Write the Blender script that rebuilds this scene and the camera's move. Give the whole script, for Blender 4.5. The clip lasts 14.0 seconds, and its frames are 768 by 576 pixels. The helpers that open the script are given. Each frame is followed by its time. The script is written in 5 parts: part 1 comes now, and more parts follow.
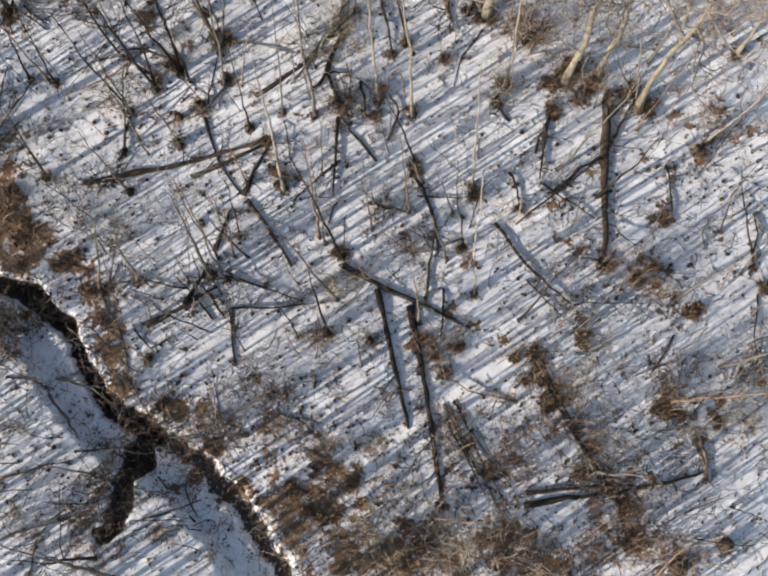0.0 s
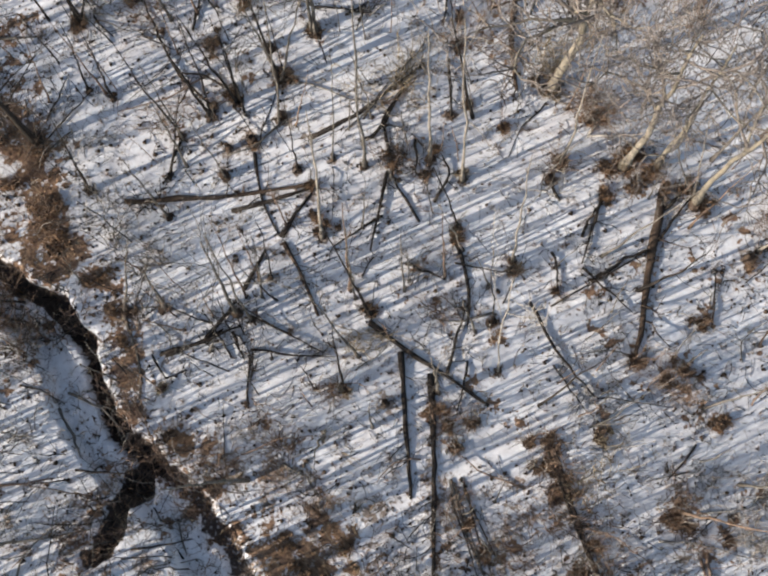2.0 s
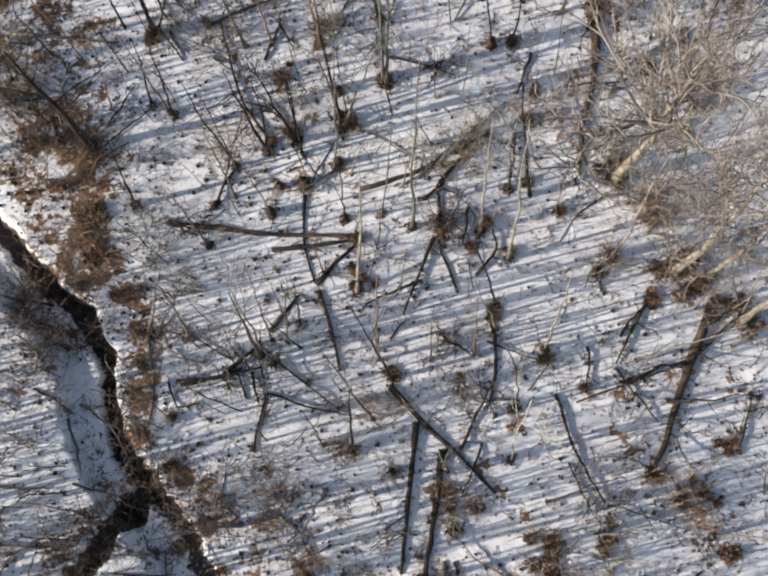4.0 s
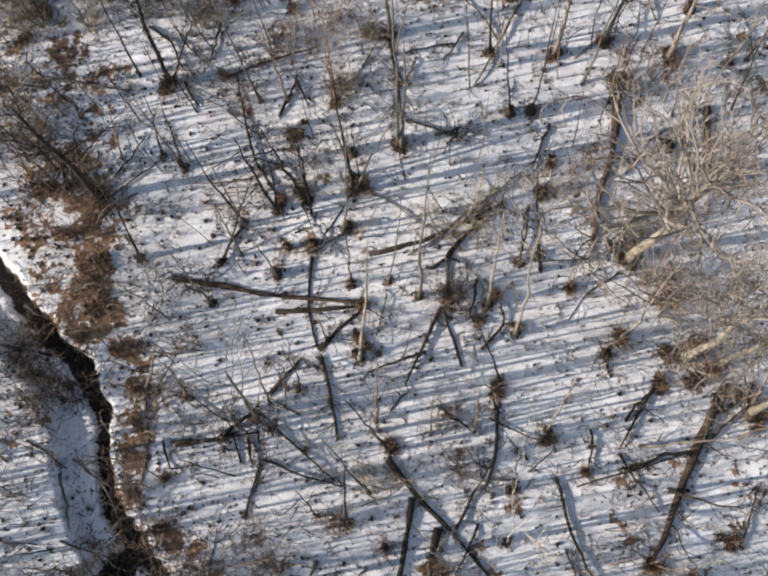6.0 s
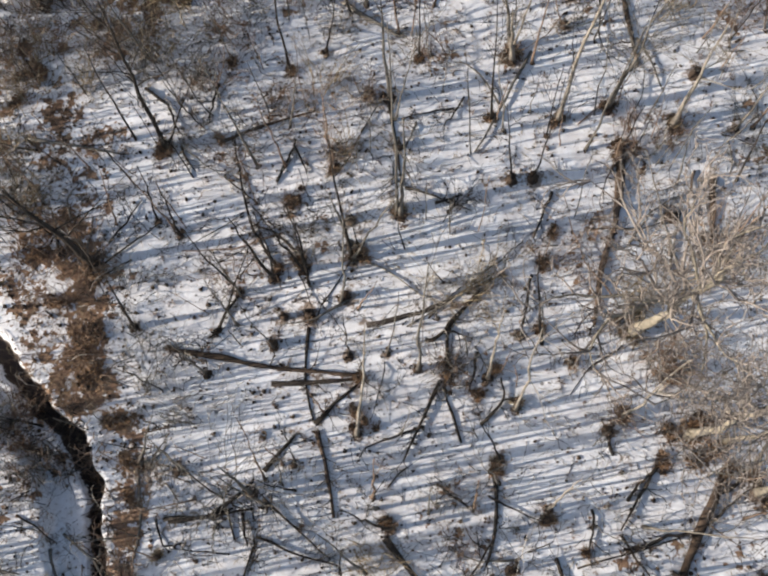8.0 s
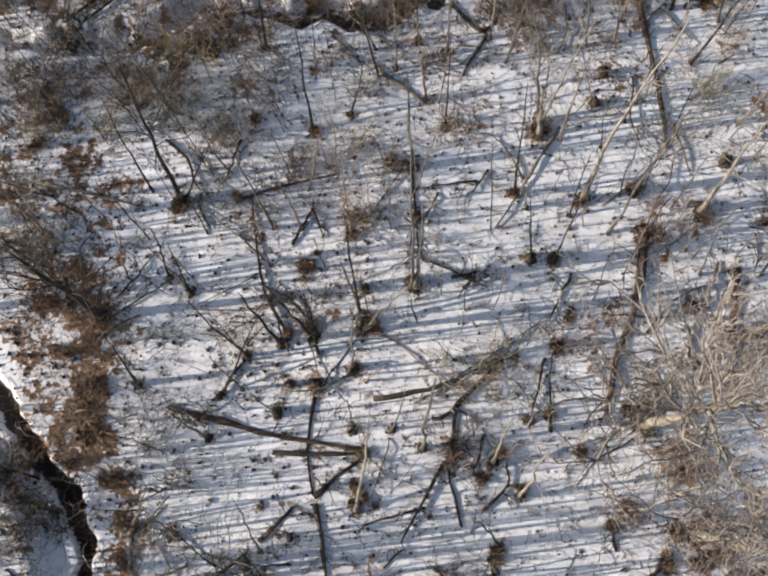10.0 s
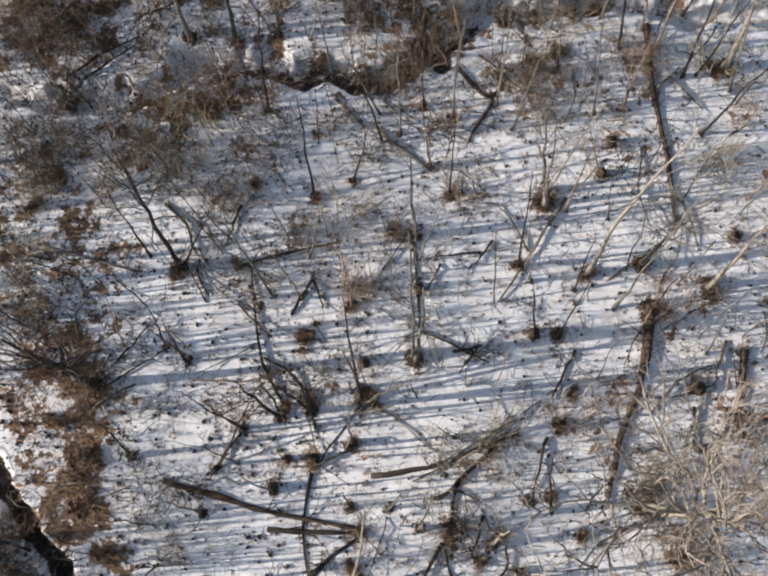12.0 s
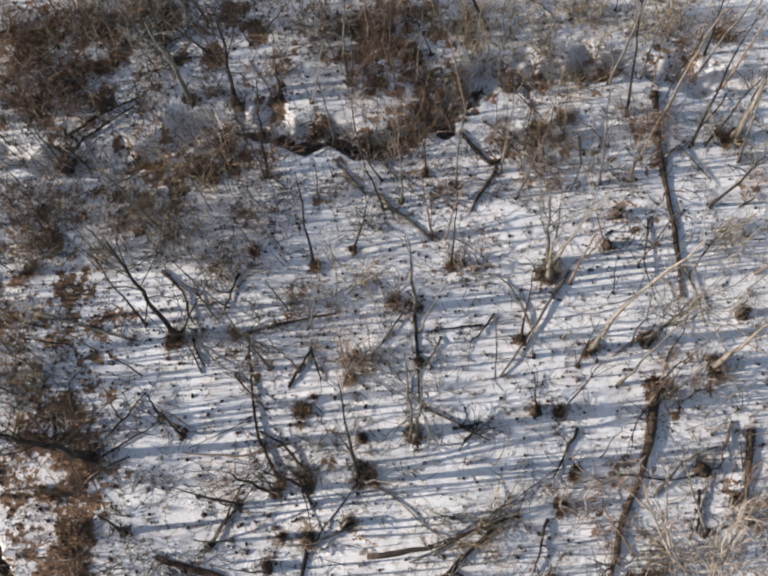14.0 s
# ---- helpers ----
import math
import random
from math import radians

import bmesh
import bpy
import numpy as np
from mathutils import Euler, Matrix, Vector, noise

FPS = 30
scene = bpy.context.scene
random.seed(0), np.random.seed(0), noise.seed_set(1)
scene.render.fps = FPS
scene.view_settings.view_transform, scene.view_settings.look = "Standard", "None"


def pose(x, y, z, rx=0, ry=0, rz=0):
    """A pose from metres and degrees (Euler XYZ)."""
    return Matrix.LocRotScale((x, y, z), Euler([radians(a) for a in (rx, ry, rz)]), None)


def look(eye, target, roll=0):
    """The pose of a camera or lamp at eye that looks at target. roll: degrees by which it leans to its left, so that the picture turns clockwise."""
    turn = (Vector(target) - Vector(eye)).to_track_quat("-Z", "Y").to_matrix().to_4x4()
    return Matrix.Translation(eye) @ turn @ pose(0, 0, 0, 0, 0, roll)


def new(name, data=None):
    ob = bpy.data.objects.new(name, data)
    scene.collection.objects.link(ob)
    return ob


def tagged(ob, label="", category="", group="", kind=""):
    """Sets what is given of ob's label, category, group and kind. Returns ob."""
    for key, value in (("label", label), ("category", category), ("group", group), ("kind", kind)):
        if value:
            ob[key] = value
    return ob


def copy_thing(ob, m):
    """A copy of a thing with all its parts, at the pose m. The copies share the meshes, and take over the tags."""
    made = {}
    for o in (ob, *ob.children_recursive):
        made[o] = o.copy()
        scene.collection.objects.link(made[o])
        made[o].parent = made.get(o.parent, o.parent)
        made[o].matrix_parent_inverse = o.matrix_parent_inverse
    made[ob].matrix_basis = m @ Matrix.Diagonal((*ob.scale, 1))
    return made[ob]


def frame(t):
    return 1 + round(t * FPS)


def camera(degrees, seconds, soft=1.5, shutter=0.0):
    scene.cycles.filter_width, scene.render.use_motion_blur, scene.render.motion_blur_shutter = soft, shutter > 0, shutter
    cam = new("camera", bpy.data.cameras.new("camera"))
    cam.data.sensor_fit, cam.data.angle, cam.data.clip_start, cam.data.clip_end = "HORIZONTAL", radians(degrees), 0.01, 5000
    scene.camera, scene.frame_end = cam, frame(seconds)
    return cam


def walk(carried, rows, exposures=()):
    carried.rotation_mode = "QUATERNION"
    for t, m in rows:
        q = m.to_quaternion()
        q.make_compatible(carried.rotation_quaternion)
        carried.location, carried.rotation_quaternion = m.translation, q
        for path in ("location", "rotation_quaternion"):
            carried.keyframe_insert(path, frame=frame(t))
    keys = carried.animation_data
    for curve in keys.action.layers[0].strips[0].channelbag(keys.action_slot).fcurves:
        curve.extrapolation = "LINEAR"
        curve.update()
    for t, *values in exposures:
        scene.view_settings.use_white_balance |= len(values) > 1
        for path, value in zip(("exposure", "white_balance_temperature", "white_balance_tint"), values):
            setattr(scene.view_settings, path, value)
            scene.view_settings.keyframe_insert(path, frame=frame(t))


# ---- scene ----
cam = camera(39.5, 14.0, soft=2.3)
METRES, EYE, TILT, LEAN, TURN = 13.0, 28.7, -77.6, 1.4, 0.0
ROWS = [
    (0.0, 0.0, 0.0, 0.0, 0.0, 0.0, -0.0),
    (0.5, 0.0085, 0.0093, 0.0339, 0.16, -0.05, -0.08),
    (1.0, 0.014, 0.0185, 0.0612, 0.3, 0.07, -0.39),
    (1.5, 0.0213, 0.0286, 0.0893, 1.38, 0.16, -4.35),
    (2.0, 0.0361, 0.0396, 0.1201, 2.66, 0.1, -8.31),
    (2.5, 0.0415, 0.0506, 0.1532, 3.55, -0.03, -11.33),
    (3.0, 0.0456, 0.0624, 0.1856, 4.3, -0.15, -13.86),
    (5.5, 0.0192, 0.1107, 0.3402, 6.06, -0.22, -20.87),
    (6.0, 0.0112, 0.1204, 0.3731, 6.15, -0.15, -20.96),
    (6.5, 0.0015, 0.1298, 0.4052, 6.2, -0.07, -21.02),
    (7.0, -0.01, 0.1392, 0.4409, 6.28, -0.1, -21.11),
    (7.5, -0.023, 0.1483, 0.4734, 6.28, -0.02, -21.22),
    (8.0, -0.0371, 0.1575, 0.5067, 6.25, 0.03, -21.29),
    (10.5, -0.0925, 0.2022, 0.6695, 7.59, -0.03, -25.66),
    (11.0, -0.1076, 0.2101, 0.7054, 7.64, -0.07, -25.77),
    (11.5, -0.1196, 0.219, 0.7413, 7.8, -0.13, -25.87),
    (12.0, -0.1357, 0.2283, 0.7767, 7.84, -0.17, -25.96),
    (12.5, -0.1479, 0.2383, 0.8108, 7.97, -0.17, -26.07),
    (13.0, -0.1636, 0.247, 0.8448, 8.01, -0.18, -26.15),
    (13.5, -0.1743, 0.2567, 0.8815, 8.21, -0.26, -26.24),
    (14.0, -0.1882, 0.2659, 0.9169, 8.41, -0.35, -26.59),
]
walk(cam, [(t, pose(0, 0, EYE, TILT, LEAN, TURN) @ pose(METRES * x, METRES * y, METRES * z, 90 + pitch, roll, yaw)) for t, x, y, z, yaw, pitch, roll in ROWS], exposures=((0.0, 0.82, 6830, 10.3),))

# ---- light ----
SUN_AZ, SUN_EL = math.radians(213.0), math.radians(21.0)   # direction towards the sun, anticlockwise from +x
to_sun = Vector((math.cos(SUN_AZ) * math.cos(SUN_EL), math.sin(SUN_AZ) * math.cos(SUN_EL), math.sin(SUN_EL)))
world = bpy.data.worlds.new("world")
scene.world = world
world.use_nodes = True
wn = world.node_tree.nodes
sky = wn.new("ShaderNodeTexSky")
sky.sky_type = "NISHITA"
sky.sun_disc = False
sky.sun_elevation = SUN_EL
sky.sun_rotation = math.atan2(to_sun.x, to_sun.y)
world.node_tree.links.new(sky.outputs[0], wn["Background"].inputs[0])
wn["Background"].inputs[1].default_value = 0.116
sun_data = bpy.data.lights.new("sun", "SUN")
sun_data.energy = 4.5
sun_data.angle = math.radians(0.25)
sun_data.color = (1.0, 0.95, 0.885)
sun = new("sun", sun_data)
sun.matrix_world = look((0, 0, 60), Vector((0, 0, 60)) - to_sun)


# ---- materials ----
def node_material(name):
    mat = bpy.data.materials.new(name)
    mat.use_nodes = True
    nt = mat.node_tree
    return mat, nt, nt.nodes["Principled BSDF"]


def add(nt, kind, **values):
    n = nt.nodes.new(kind)
    for key, value in values.items():
        n.inputs[key].default_value = value
    return n


def ramp(nt, source, a, b, ca=(0, 0, 0, 1), cb=(1, 1, 1, 1)):
    n = nt.nodes.new("ShaderNodeValToRGB")
    n.color_ramp.elements[0].position, n.color_ramp.elements[1].position = a, b
    n.color_ramp.elements[0].color, n.color_ramp.elements[1].color = ca, cb
    nt.links.new(source, n.inputs[0])
    return n.outputs[0]


def math_node(nt, op, a, b=None, clamp=False):
    n = nt.nodes.new("ShaderNodeMath")
    n.operation, n.use_clamp = op, clamp
    for i, v in enumerate((a, b)):
        if v is None:
            continue
        if isinstance(v, (int, float)):
            n.inputs[i].default_value = v
        else:
            nt.links.new(v, n.inputs[i])
    return n.outputs[0]


def mix_colour(nt, fac, a, b):
    n = nt.nodes.new("ShaderNodeMix")
    n.data_type = "RGBA"
    if isinstance(fac, (int, float)):
        n.inputs[0].default_value = fac
    else:
        nt.links.new(fac, n.inputs[0])
    for i, v in ((6, a), (7, b)):
        if isinstance(v, tuple):
            n.inputs[i].default_value = (*v, 1)
        else:
            nt.links.new(v, n.inputs[i])
    return n.outputs[2]


def bark(name, base, worn, scale=9.0, rough=0.9):
    """Fibrous bark or dead stalk: two scales of mottling, and a shade of its own for each object."""
    mat, nt, bsdf = node_material(name)
    geo = nt.nodes.new("ShaderNodeNewGeometry")
    fine = add(nt, "ShaderNodeTexNoise", Scale=scale * 2.4, Detail=5.0, Roughness=0.65)
    coarse = add(nt, "ShaderNodeTexNoise", Scale=scale * 0.35, Detail=2.0)
    info = nt.nodes.new("ShaderNodeObjectInfo")
    for n in (fine, coarse):
        nt.links.new(geo.outputs["Position"], n.inputs["Vector"])
    col = mix_colour(nt, ramp(nt, fine.outputs[0], 0.35, 0.68), base, worn)
    dark = tuple(c * 0.55 for c in base)
    col = mix_colour(nt, math_node(nt, "MULTIPLY", ramp(nt, coarse.outputs[0], 0.42, 0.66), 0.65), col, dark)
    hsv = nt.nodes.new("ShaderNodeHueSaturation")
    nt.links.new(col, hsv.inputs["Color"])
    nt.links.new(math_node(nt, "ADD", math_node(nt, "MULTIPLY", geo.outputs["Random Per Island"], 0.45),
                           math_node(nt, "ADD", math_node(nt, "MULTIPLY", info.outputs["Random"], 0.3), 0.62)), hsv.inputs["Value"])
    nt.links.new(hsv.outputs[0], bsdf.inputs["Base Color"])
    bsdf.inputs["Roughness"].default_value = rough
    bsdf.inputs["Specular IOR Level"].default_value = 0.1
    bump = add(nt, "ShaderNodeBump", Strength=0.5, Distance=0.01)
    nt.links.new(fine.outputs[0], bump.inputs["Height"])
    nt.links.new(bump.outputs[0], bsdf.inputs["Normal"])
    return mat


MATS = {
    # shade is put into the dark bark colour, sunlight into the tan one
    "dark": bark("shaded_dark_bark", (0.024, 0.019, 0.016), (0.066, 0.054, 0.045)),
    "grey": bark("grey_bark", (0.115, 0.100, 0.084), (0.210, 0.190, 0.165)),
    "tan": bark("sunlit_tan_bark", (0.195, 0.167, 0.138), (0.335, 0.297, 0.250)),
    "cream": bark("cream_bark", (0.200, 0.172, 0.132), (0.335, 0.293, 0.228)),
    "brown": bark("brown_bark", (0.170, 0.112, 0.080), (0.305, 0.222, 0.168)),
    "pale": bark("bleached_wood", (0.330, 0.290, 0.245), (0.500, 0.450, 0.390)),
    "straw": bark("straw_stalk", (0.270, 0.205, 0.130), (0.420, 0.335, 0.225)),
    "russet": bark("russet_grass", (0.140, 0.080, 0.045), (0.260, 0.158, 0.090)),
    "rotten": bark("rotten_wood", (0.052, 0.036, 0.027), (0.120, 0.085, 0.062)),
    "twig": bark("pale_twig_bark", (0.195, 0.162, 0.142), (0.335, 0.292, 0.258)),
    "oak": bark("orange_brown_leaf", (0.200, 0.122, 0.074), (0.320, 0.212, 0.135)),
    "leaf": bark("dead_leaf", (0.075, 0.050, 0.036), (0.160, 0.105, 0.070)),
}


def snow_material():
    """Thin, crusted snow with leaves and soil showing through; 'litter', 'thatch' and 'earth' say where the cover is broken."""
    mat, nt, bsdf = node_material("trampled_snow_and_leaf_litter")
    geo = nt.nodes.new("ShaderNodeNewGeometry")
    pos = geo.outputs["Position"]
    litter = nt.nodes.new("ShaderNodeAttribute")
    litter.attribute_name = "litter"
    earth = nt.nodes.new("ShaderNodeAttribute")
    earth.attribute_name = "earth"
    mat_cover = nt.nodes.new("ShaderNodeAttribute")
    mat_cover.attribute_name = "thatch"
    patchy = add(nt, "ShaderNodeTexNoise", Scale=4.0, Detail=3.0, Roughness=0.6)
    fine = add(nt, "ShaderNodeTexNoise", Scale=9.0, Detail=6.0, Roughness=0.62)
    mid = add(nt, "ShaderNodeTexNoise", Scale=1.7, Detail=4.0, Roughness=0.6)
    broad = add(nt, "ShaderNodeTexNoise", Scale=0.28, Detail=3.0)
    grit = add(nt, "ShaderNodeTexNoise", Scale=38.0, Detail=3.0, Roughness=0.7)
    leaves = add(nt, "ShaderNodeTexVoronoi", Scale=3.6, Randomness=1.0)
    for n in (fine, mid, broad, grit, leaves, patchy):
        nt.links.new(pos, n.inputs["Vector"])
    cover = math_node(nt, "ADD", math_node(nt, "MULTIPLY", fine.outputs[0], 0.62), math_node(nt, "MULTIPLY", mid.outputs[0], 0.40))
    cover = math_node(nt, "ADD", cover, math_node(nt, "MULTIPLY", broad.outputs[0], 0.16))
    cover = math_node(nt, "ADD", cover, math_node(nt, "MULTIPLY", litter.outputs["Fac"], 0.26))
    bare = ramp(nt, cover, 0.690, 0.745)
    spot = math_node(nt, "SUBTRACT", math_node(nt, "MULTIPLY", leaves.outputs["Color"], 0.24), leaves.outputs["Distance"])
    spots = ramp(nt, math_node(nt, "ADD", spot, math_node(nt, "MULTIPLY", grit.outputs[0], 0.12)), 0.06, 0.10)
    snow = mix_colour(nt, ramp(nt, fine.outputs[0], 0.32, 0.68), (0.76, 0.765, 0.775), (0.60, 0.580, 0.578))
    snow = mix_colour(nt, math_node(nt, "MULTIPLY", ramp(nt, mid.outputs[0], 0.38, 0.66), 0.75), snow, (0.54, 0.508, 0.498))
    snow = mix_colour(nt, math_node(nt, "MULTIPLY", ramp(nt, broad.outputs[0], 0.42, 0.62), 0.35), snow, (0.59, 0.578, 0.582))
    soil = mix_colour(nt, ramp(nt, grit.outputs[0], 0.36, 0.64), (0.085, 0.060, 0.045), (0.330, 0.245, 0.180))
    soil = mix_colour(nt, ramp(nt, mid.outputs[0], 0.40, 0.62), soil, (0.190, 0.130, 0.088))
    col = mix_colour(nt, math_node(nt, "MULTIPLY", bare, 0.85), snow, soil)
    col = mix_colour(nt, math_node(nt, "MULTIPLY", spots, 0.75), col, (0.060, 0.044, 0.034))
    edge = math_node(nt, "ADD", math_node(nt, "MULTIPLY", math_node(nt, "SUBTRACT", patchy.outputs[0], 0.5), 2.5), math_node(nt, "MULTIPLY", math_node(nt, "SUBTRACT", fine.outputs[0], 0.5), 1.1))
    matted = ramp(nt, math_node(nt, "ADD", mat_cover.outputs["Fac"], edge), 0.47, 0.54)
    thatch = mix_colour(nt, ramp(nt, grit.outputs[0], 0.34, 0.66), (0.110, 0.064, 0.042), (0.345, 0.218, 0.138))
    thatch = mix_colour(nt, math_node(nt, "MULTIPLY", ramp(nt, mid.outputs[0], 0.42, 0.60), 0.7), thatch, (0.150, 0.088, 0.060))
    col = mix_colour(nt, matted, col, thatch)
    ragged = ramp(nt, math_node(nt, "ADD", earth.outputs["Fac"], math_node(nt, "MULTIPLY", math_node(nt, "SUBTRACT", fine.outputs[0], 0.5), 0.9)), 0.40, 0.54)
    mud = mix_colour(nt, ramp(nt, grit.outputs[0], 0.35, 0.66), (0.032, 0.024, 0.021), (0.085, 0.061, 0.049))
    col = mix_colour(nt, ragged, col, mud)
    nt.links.new(col, bsdf.inputs["Base Color"])
    bsdf.inputs["Roughness"].default_value = 0.85
    bsdf.inputs["Specular IOR Level"].default_value = 0.2
    bump = add(nt, "ShaderNodeBump", Strength=0.4, Distance=0.04)
    nt.links.new(math_node(nt, "ADD", fine.outputs[0], math_node(nt, "MULTIPLY", grit.outputs[0], 0.4)), bump.inputs["Height"])
    nt.links.new(bump.outputs[0], bsdf.inputs["Normal"])
    return mat


SNOW = snow_material()

# ---- the lie of the land ----
lattice = np.random.RandomState(5).rand(256, 256)


def value_noise(x, y, size):
    u, v = np.asarray(x, float) / size + 90.0, np.asarray(y, float) / size + 90.0
    i, j = np.floor(u).astype(int), np.floor(v).astype(int)
    fu, fv = u - i, v - j
    fu, fv = fu * fu * (3 - 2 * fu), fv * fv * (3 - 2 * fv)
    a, b = lattice[i % 256, j % 256], lattice[(i + 1) % 256, j % 256]
    c, d = lattice[i % 256, (j + 1) % 256], lattice[(i + 1) % 256, (j + 1) % 256]
    return (a * (1 - fu) + b * fu) * (1 - fv) + (c * (1 - fu) + d * fu) * fv - 0.5


CREEK = [(-40, 21), (-22, 12.5), (-13.8, 7.7), (-11.75, 6.5), (-10.35, 6.0), (-9.65, 5.3), (-9.0, 4.2), (-8.55, 3.5), (-8.0, 2.9), (-7.2, 2.45),
         (-5.8, 1.65), (-5.05, 0.85), (-4.35, 0.05), (-3.5, -1.1), (-2.0, -5.0), (1.0, -14.0)]
SIDE = [(-7.05, 2.3), (-7.75, 1.15), (-7.6, 0.4), (-8.1, -0.3)]
GULLY = [(12, 31), (0, 28.5), (-5.1, 26.6), (-7.2, 25.2), (-8.1, 23.4), (-9.1, 22.3), (-11.1, 21.5), (-13.1, 20.85), (-13.8, 20.3), (-14.9, 19.2), (-15.8, 18.1),
         (-17.5, 17.2), (-19, 16.5), (-32, 14.0)]


def from_line(x, y, line):
    """The distance to a line of points (positive on its left), and the way along it."""
    x, y = np.asarray(x, float), np.asarray(y, float)
    best, signed = np.full(x.shape, 1e9), np.full(x.shape, 1e9)
    for (ax, ay), (bx, by) in zip(line, line[1:]):
        dx, dy = bx - ax, by - ay
        s = np.clip(((x - ax) * dx + (y - ay) * dy) / (dx * dx + dy * dy), 0, 1)
        ex, ey = x - ax - s * dx, y - ay - s * dy
        d = np.hypot(ex, ey)
        side = np.where(dx * ey - dy * ex >= 0, 1.0, -1.0)
        signed = np.where(d < best, d * side, signed)
        best = np.minimum(best, d)
    return signed


def step(a, b, v):
    s = np.clip((v - a) / (b - a), 0, 1)
    return s * s * (3 - 2 * s)


def land(x, y):
    """Height of the ground, and how far its snow is broken by banks of bare earth."""
    x, y = np.asarray(x, float), np.asarray(y, float)
    ragged = 0.30 * value_noise(x, y, 0.7) + 0.12 * value_noise(x, y, 0.22)
    z = 0.16 * value_noise(x, y, 4.1) + 0.06 * value_noise(x, y, 1.3) + 0.022 * value_noise(x, y, 0.45) + 0.010 * value_noise(x, y, 0.2)
    far = np.maximum(0, np.hypot(x + 5, y - 12) - 60)
    z = z + far * 0.006 * (value_noise(x, y, 60.0) + 0.5)
    d = from_line(x, y, CREEK) + ragged
    creek_cut = (1 - 0.75 * step(-7.4, -6.4, x)) * (0.4 + 0.6 * step(-14.0, -12.0, x))
    wide = 0.65 + 0.6 * value_noise(x, y, 1.7)
    z = z - 0.38 * step(-1.25, -0.95, d) * (1 - step(0.22, 0.48, d)) - 0.60 * creek_cut * step(-0.36 * wide, -0.16 * wide, d) * (1 - step(0.16, 0.40, d))
    bare = step(-0.40 * wide, -0.22 * wide, d) * (1 - step(0.26, 0.46, d)) * (0.45 + 0.55 * creek_cut)
    d = from_line(x, y, SIDE) + 2.0 * ragged
    z = z - 0.42 * (1 - step(0.06, 0.36, np.abs(d)))
    bare = np.maximum(bare, 0.9 * (1 - step(0.16, 0.46, np.abs(d))))
    d = from_line(x, y, GULLY) + ragged * 1.9 + 0.5 * value_noise(x, y, 1.9)
    z = z - 0.55 * (1 - step(0.15, 0.55, np.abs(d + 0.25)))
    bare = np.maximum(bare, (1 - step(0.18, 0.42, np.abs(d))) * step(-13.9, -13.3, x) * (1 - step(-8.0, -7.2, x)))
    return z, bare


tx, ty = np.arange(-27.0, 17.0, 0.1), np.arange(-8.0, 38.0, 0.1)
TABLE = land(*np.meshgrid(tx, ty))[0].tolist()


def gz(x, y):
    """Height of the ground at one place."""
    u, v = (x + 27.0) * 10, (y + 8.0) * 10
    if not (0 <= u < len(tx) - 1 and 0 <= v < len(ty) - 1):
        return float(land(np.array([x]), np.array([y]))[0][0])
    i, j = int(u), int(v)
    u, v = u - i, v - j
    a, b = TABLE[j], TABLE[j + 1]
    return (a[i] * (1 - u) + a[i + 1] * u) * (1 - v) + (b[i] * (1 - u) + b[i + 1] * u) * v


# ---- building in tubes ----
class Shape:
    """Collects tubes and blades, and makes one mesh of them."""

    def __init__(self, seed=0):
        self.v, self.f, self.rnd = [], [], random.Random(seed)

    def tube(self, pts, radii, sides=5, cap=True):
        first = len(self.v)
        n = len(pts)
        for i, p in enumerate(pts):
            ahead = (pts[min(i + 1, n - 1)] - pts[max(i - 1, 0)]).normalized()
            side = ahead.cross(Vector((0.31, 0.17, 0.93)))
            side = side.normalized() if side.length > 1e-4 else Vector((1, 0, 0))
            up = ahead.cross(side)
            for k in range(sides):
                a = 2 * math.pi * k / sides
                self.v.append(p + (side * math.cos(a) + up * math.sin(a)) * radii[i])
        for i in range(n - 1):
            for k in range(sides):
                a, b = first + i * sides + k, first + i * sides + (k + 1) % sides
                self.f.append((a, b, b + sides, a + sides))
        if cap:
            self.f.append(tuple(range(first + sides - 1, first - 1, -1)))
            self.f.append(tuple(range(first + (n - 1) * sides, first + n * sides)))

    def blade(self, root, way, length, width, droop):
        side = way.cross(Vector((0, 0, 1)))
        side = side.normalized() if side.length > 1e-3 else Vector((1, 0, 0))
        i = len(self.v)
        mid = root + way * length * 0.55
        tip = root + way * length + Vector((way.x, way.y, -droop * 1.0)) * length * 0.35
        self.v += [root - side * width, root + side * width, mid + side * width * 0.7, mid - side * width * 0.7 + Vector((0, 0, width * 0.8)), tip]
        self.f += [(i, i + 1, i + 2, i + 3), (i + 3, i + 2, i + 4)]

    def flake(self, c, size, tip, tilt=0.3):
        """One curled dead leaf."""
        a, rnd = self.rnd.uniform(0, 6.28), self.rnd
        u = Vector((math.cos(a), math.sin(a), rnd.uniform(-tilt, tilt))) * size
        v = Vector((-math.sin(a), math.cos(a), rnd.uniform(-tilt, tilt * 1.5))) * size * 0.75
        i = len(self.v)
        self.v += [c - u, c - v * 0.9 + Vector((0, 0, tip)), c + u, c + v + Vector((0, 0, tip))]
        self.f += [(i, i + 1, i + 2), (i, i + 2, i + 3)]

    def mesh(self, name, material, smooth=True):
        me = bpy.data.meshes.new(name)
        me.from_pydata([tuple(p) for p in self.v], [], self.f)
        me.materials.append(MATS[material] if isinstance(material, str) else material)
        if smooth:
            me.polygons.foreach_set("use_smooth", [True] * len(me.polygons))
        me.update()
        return me


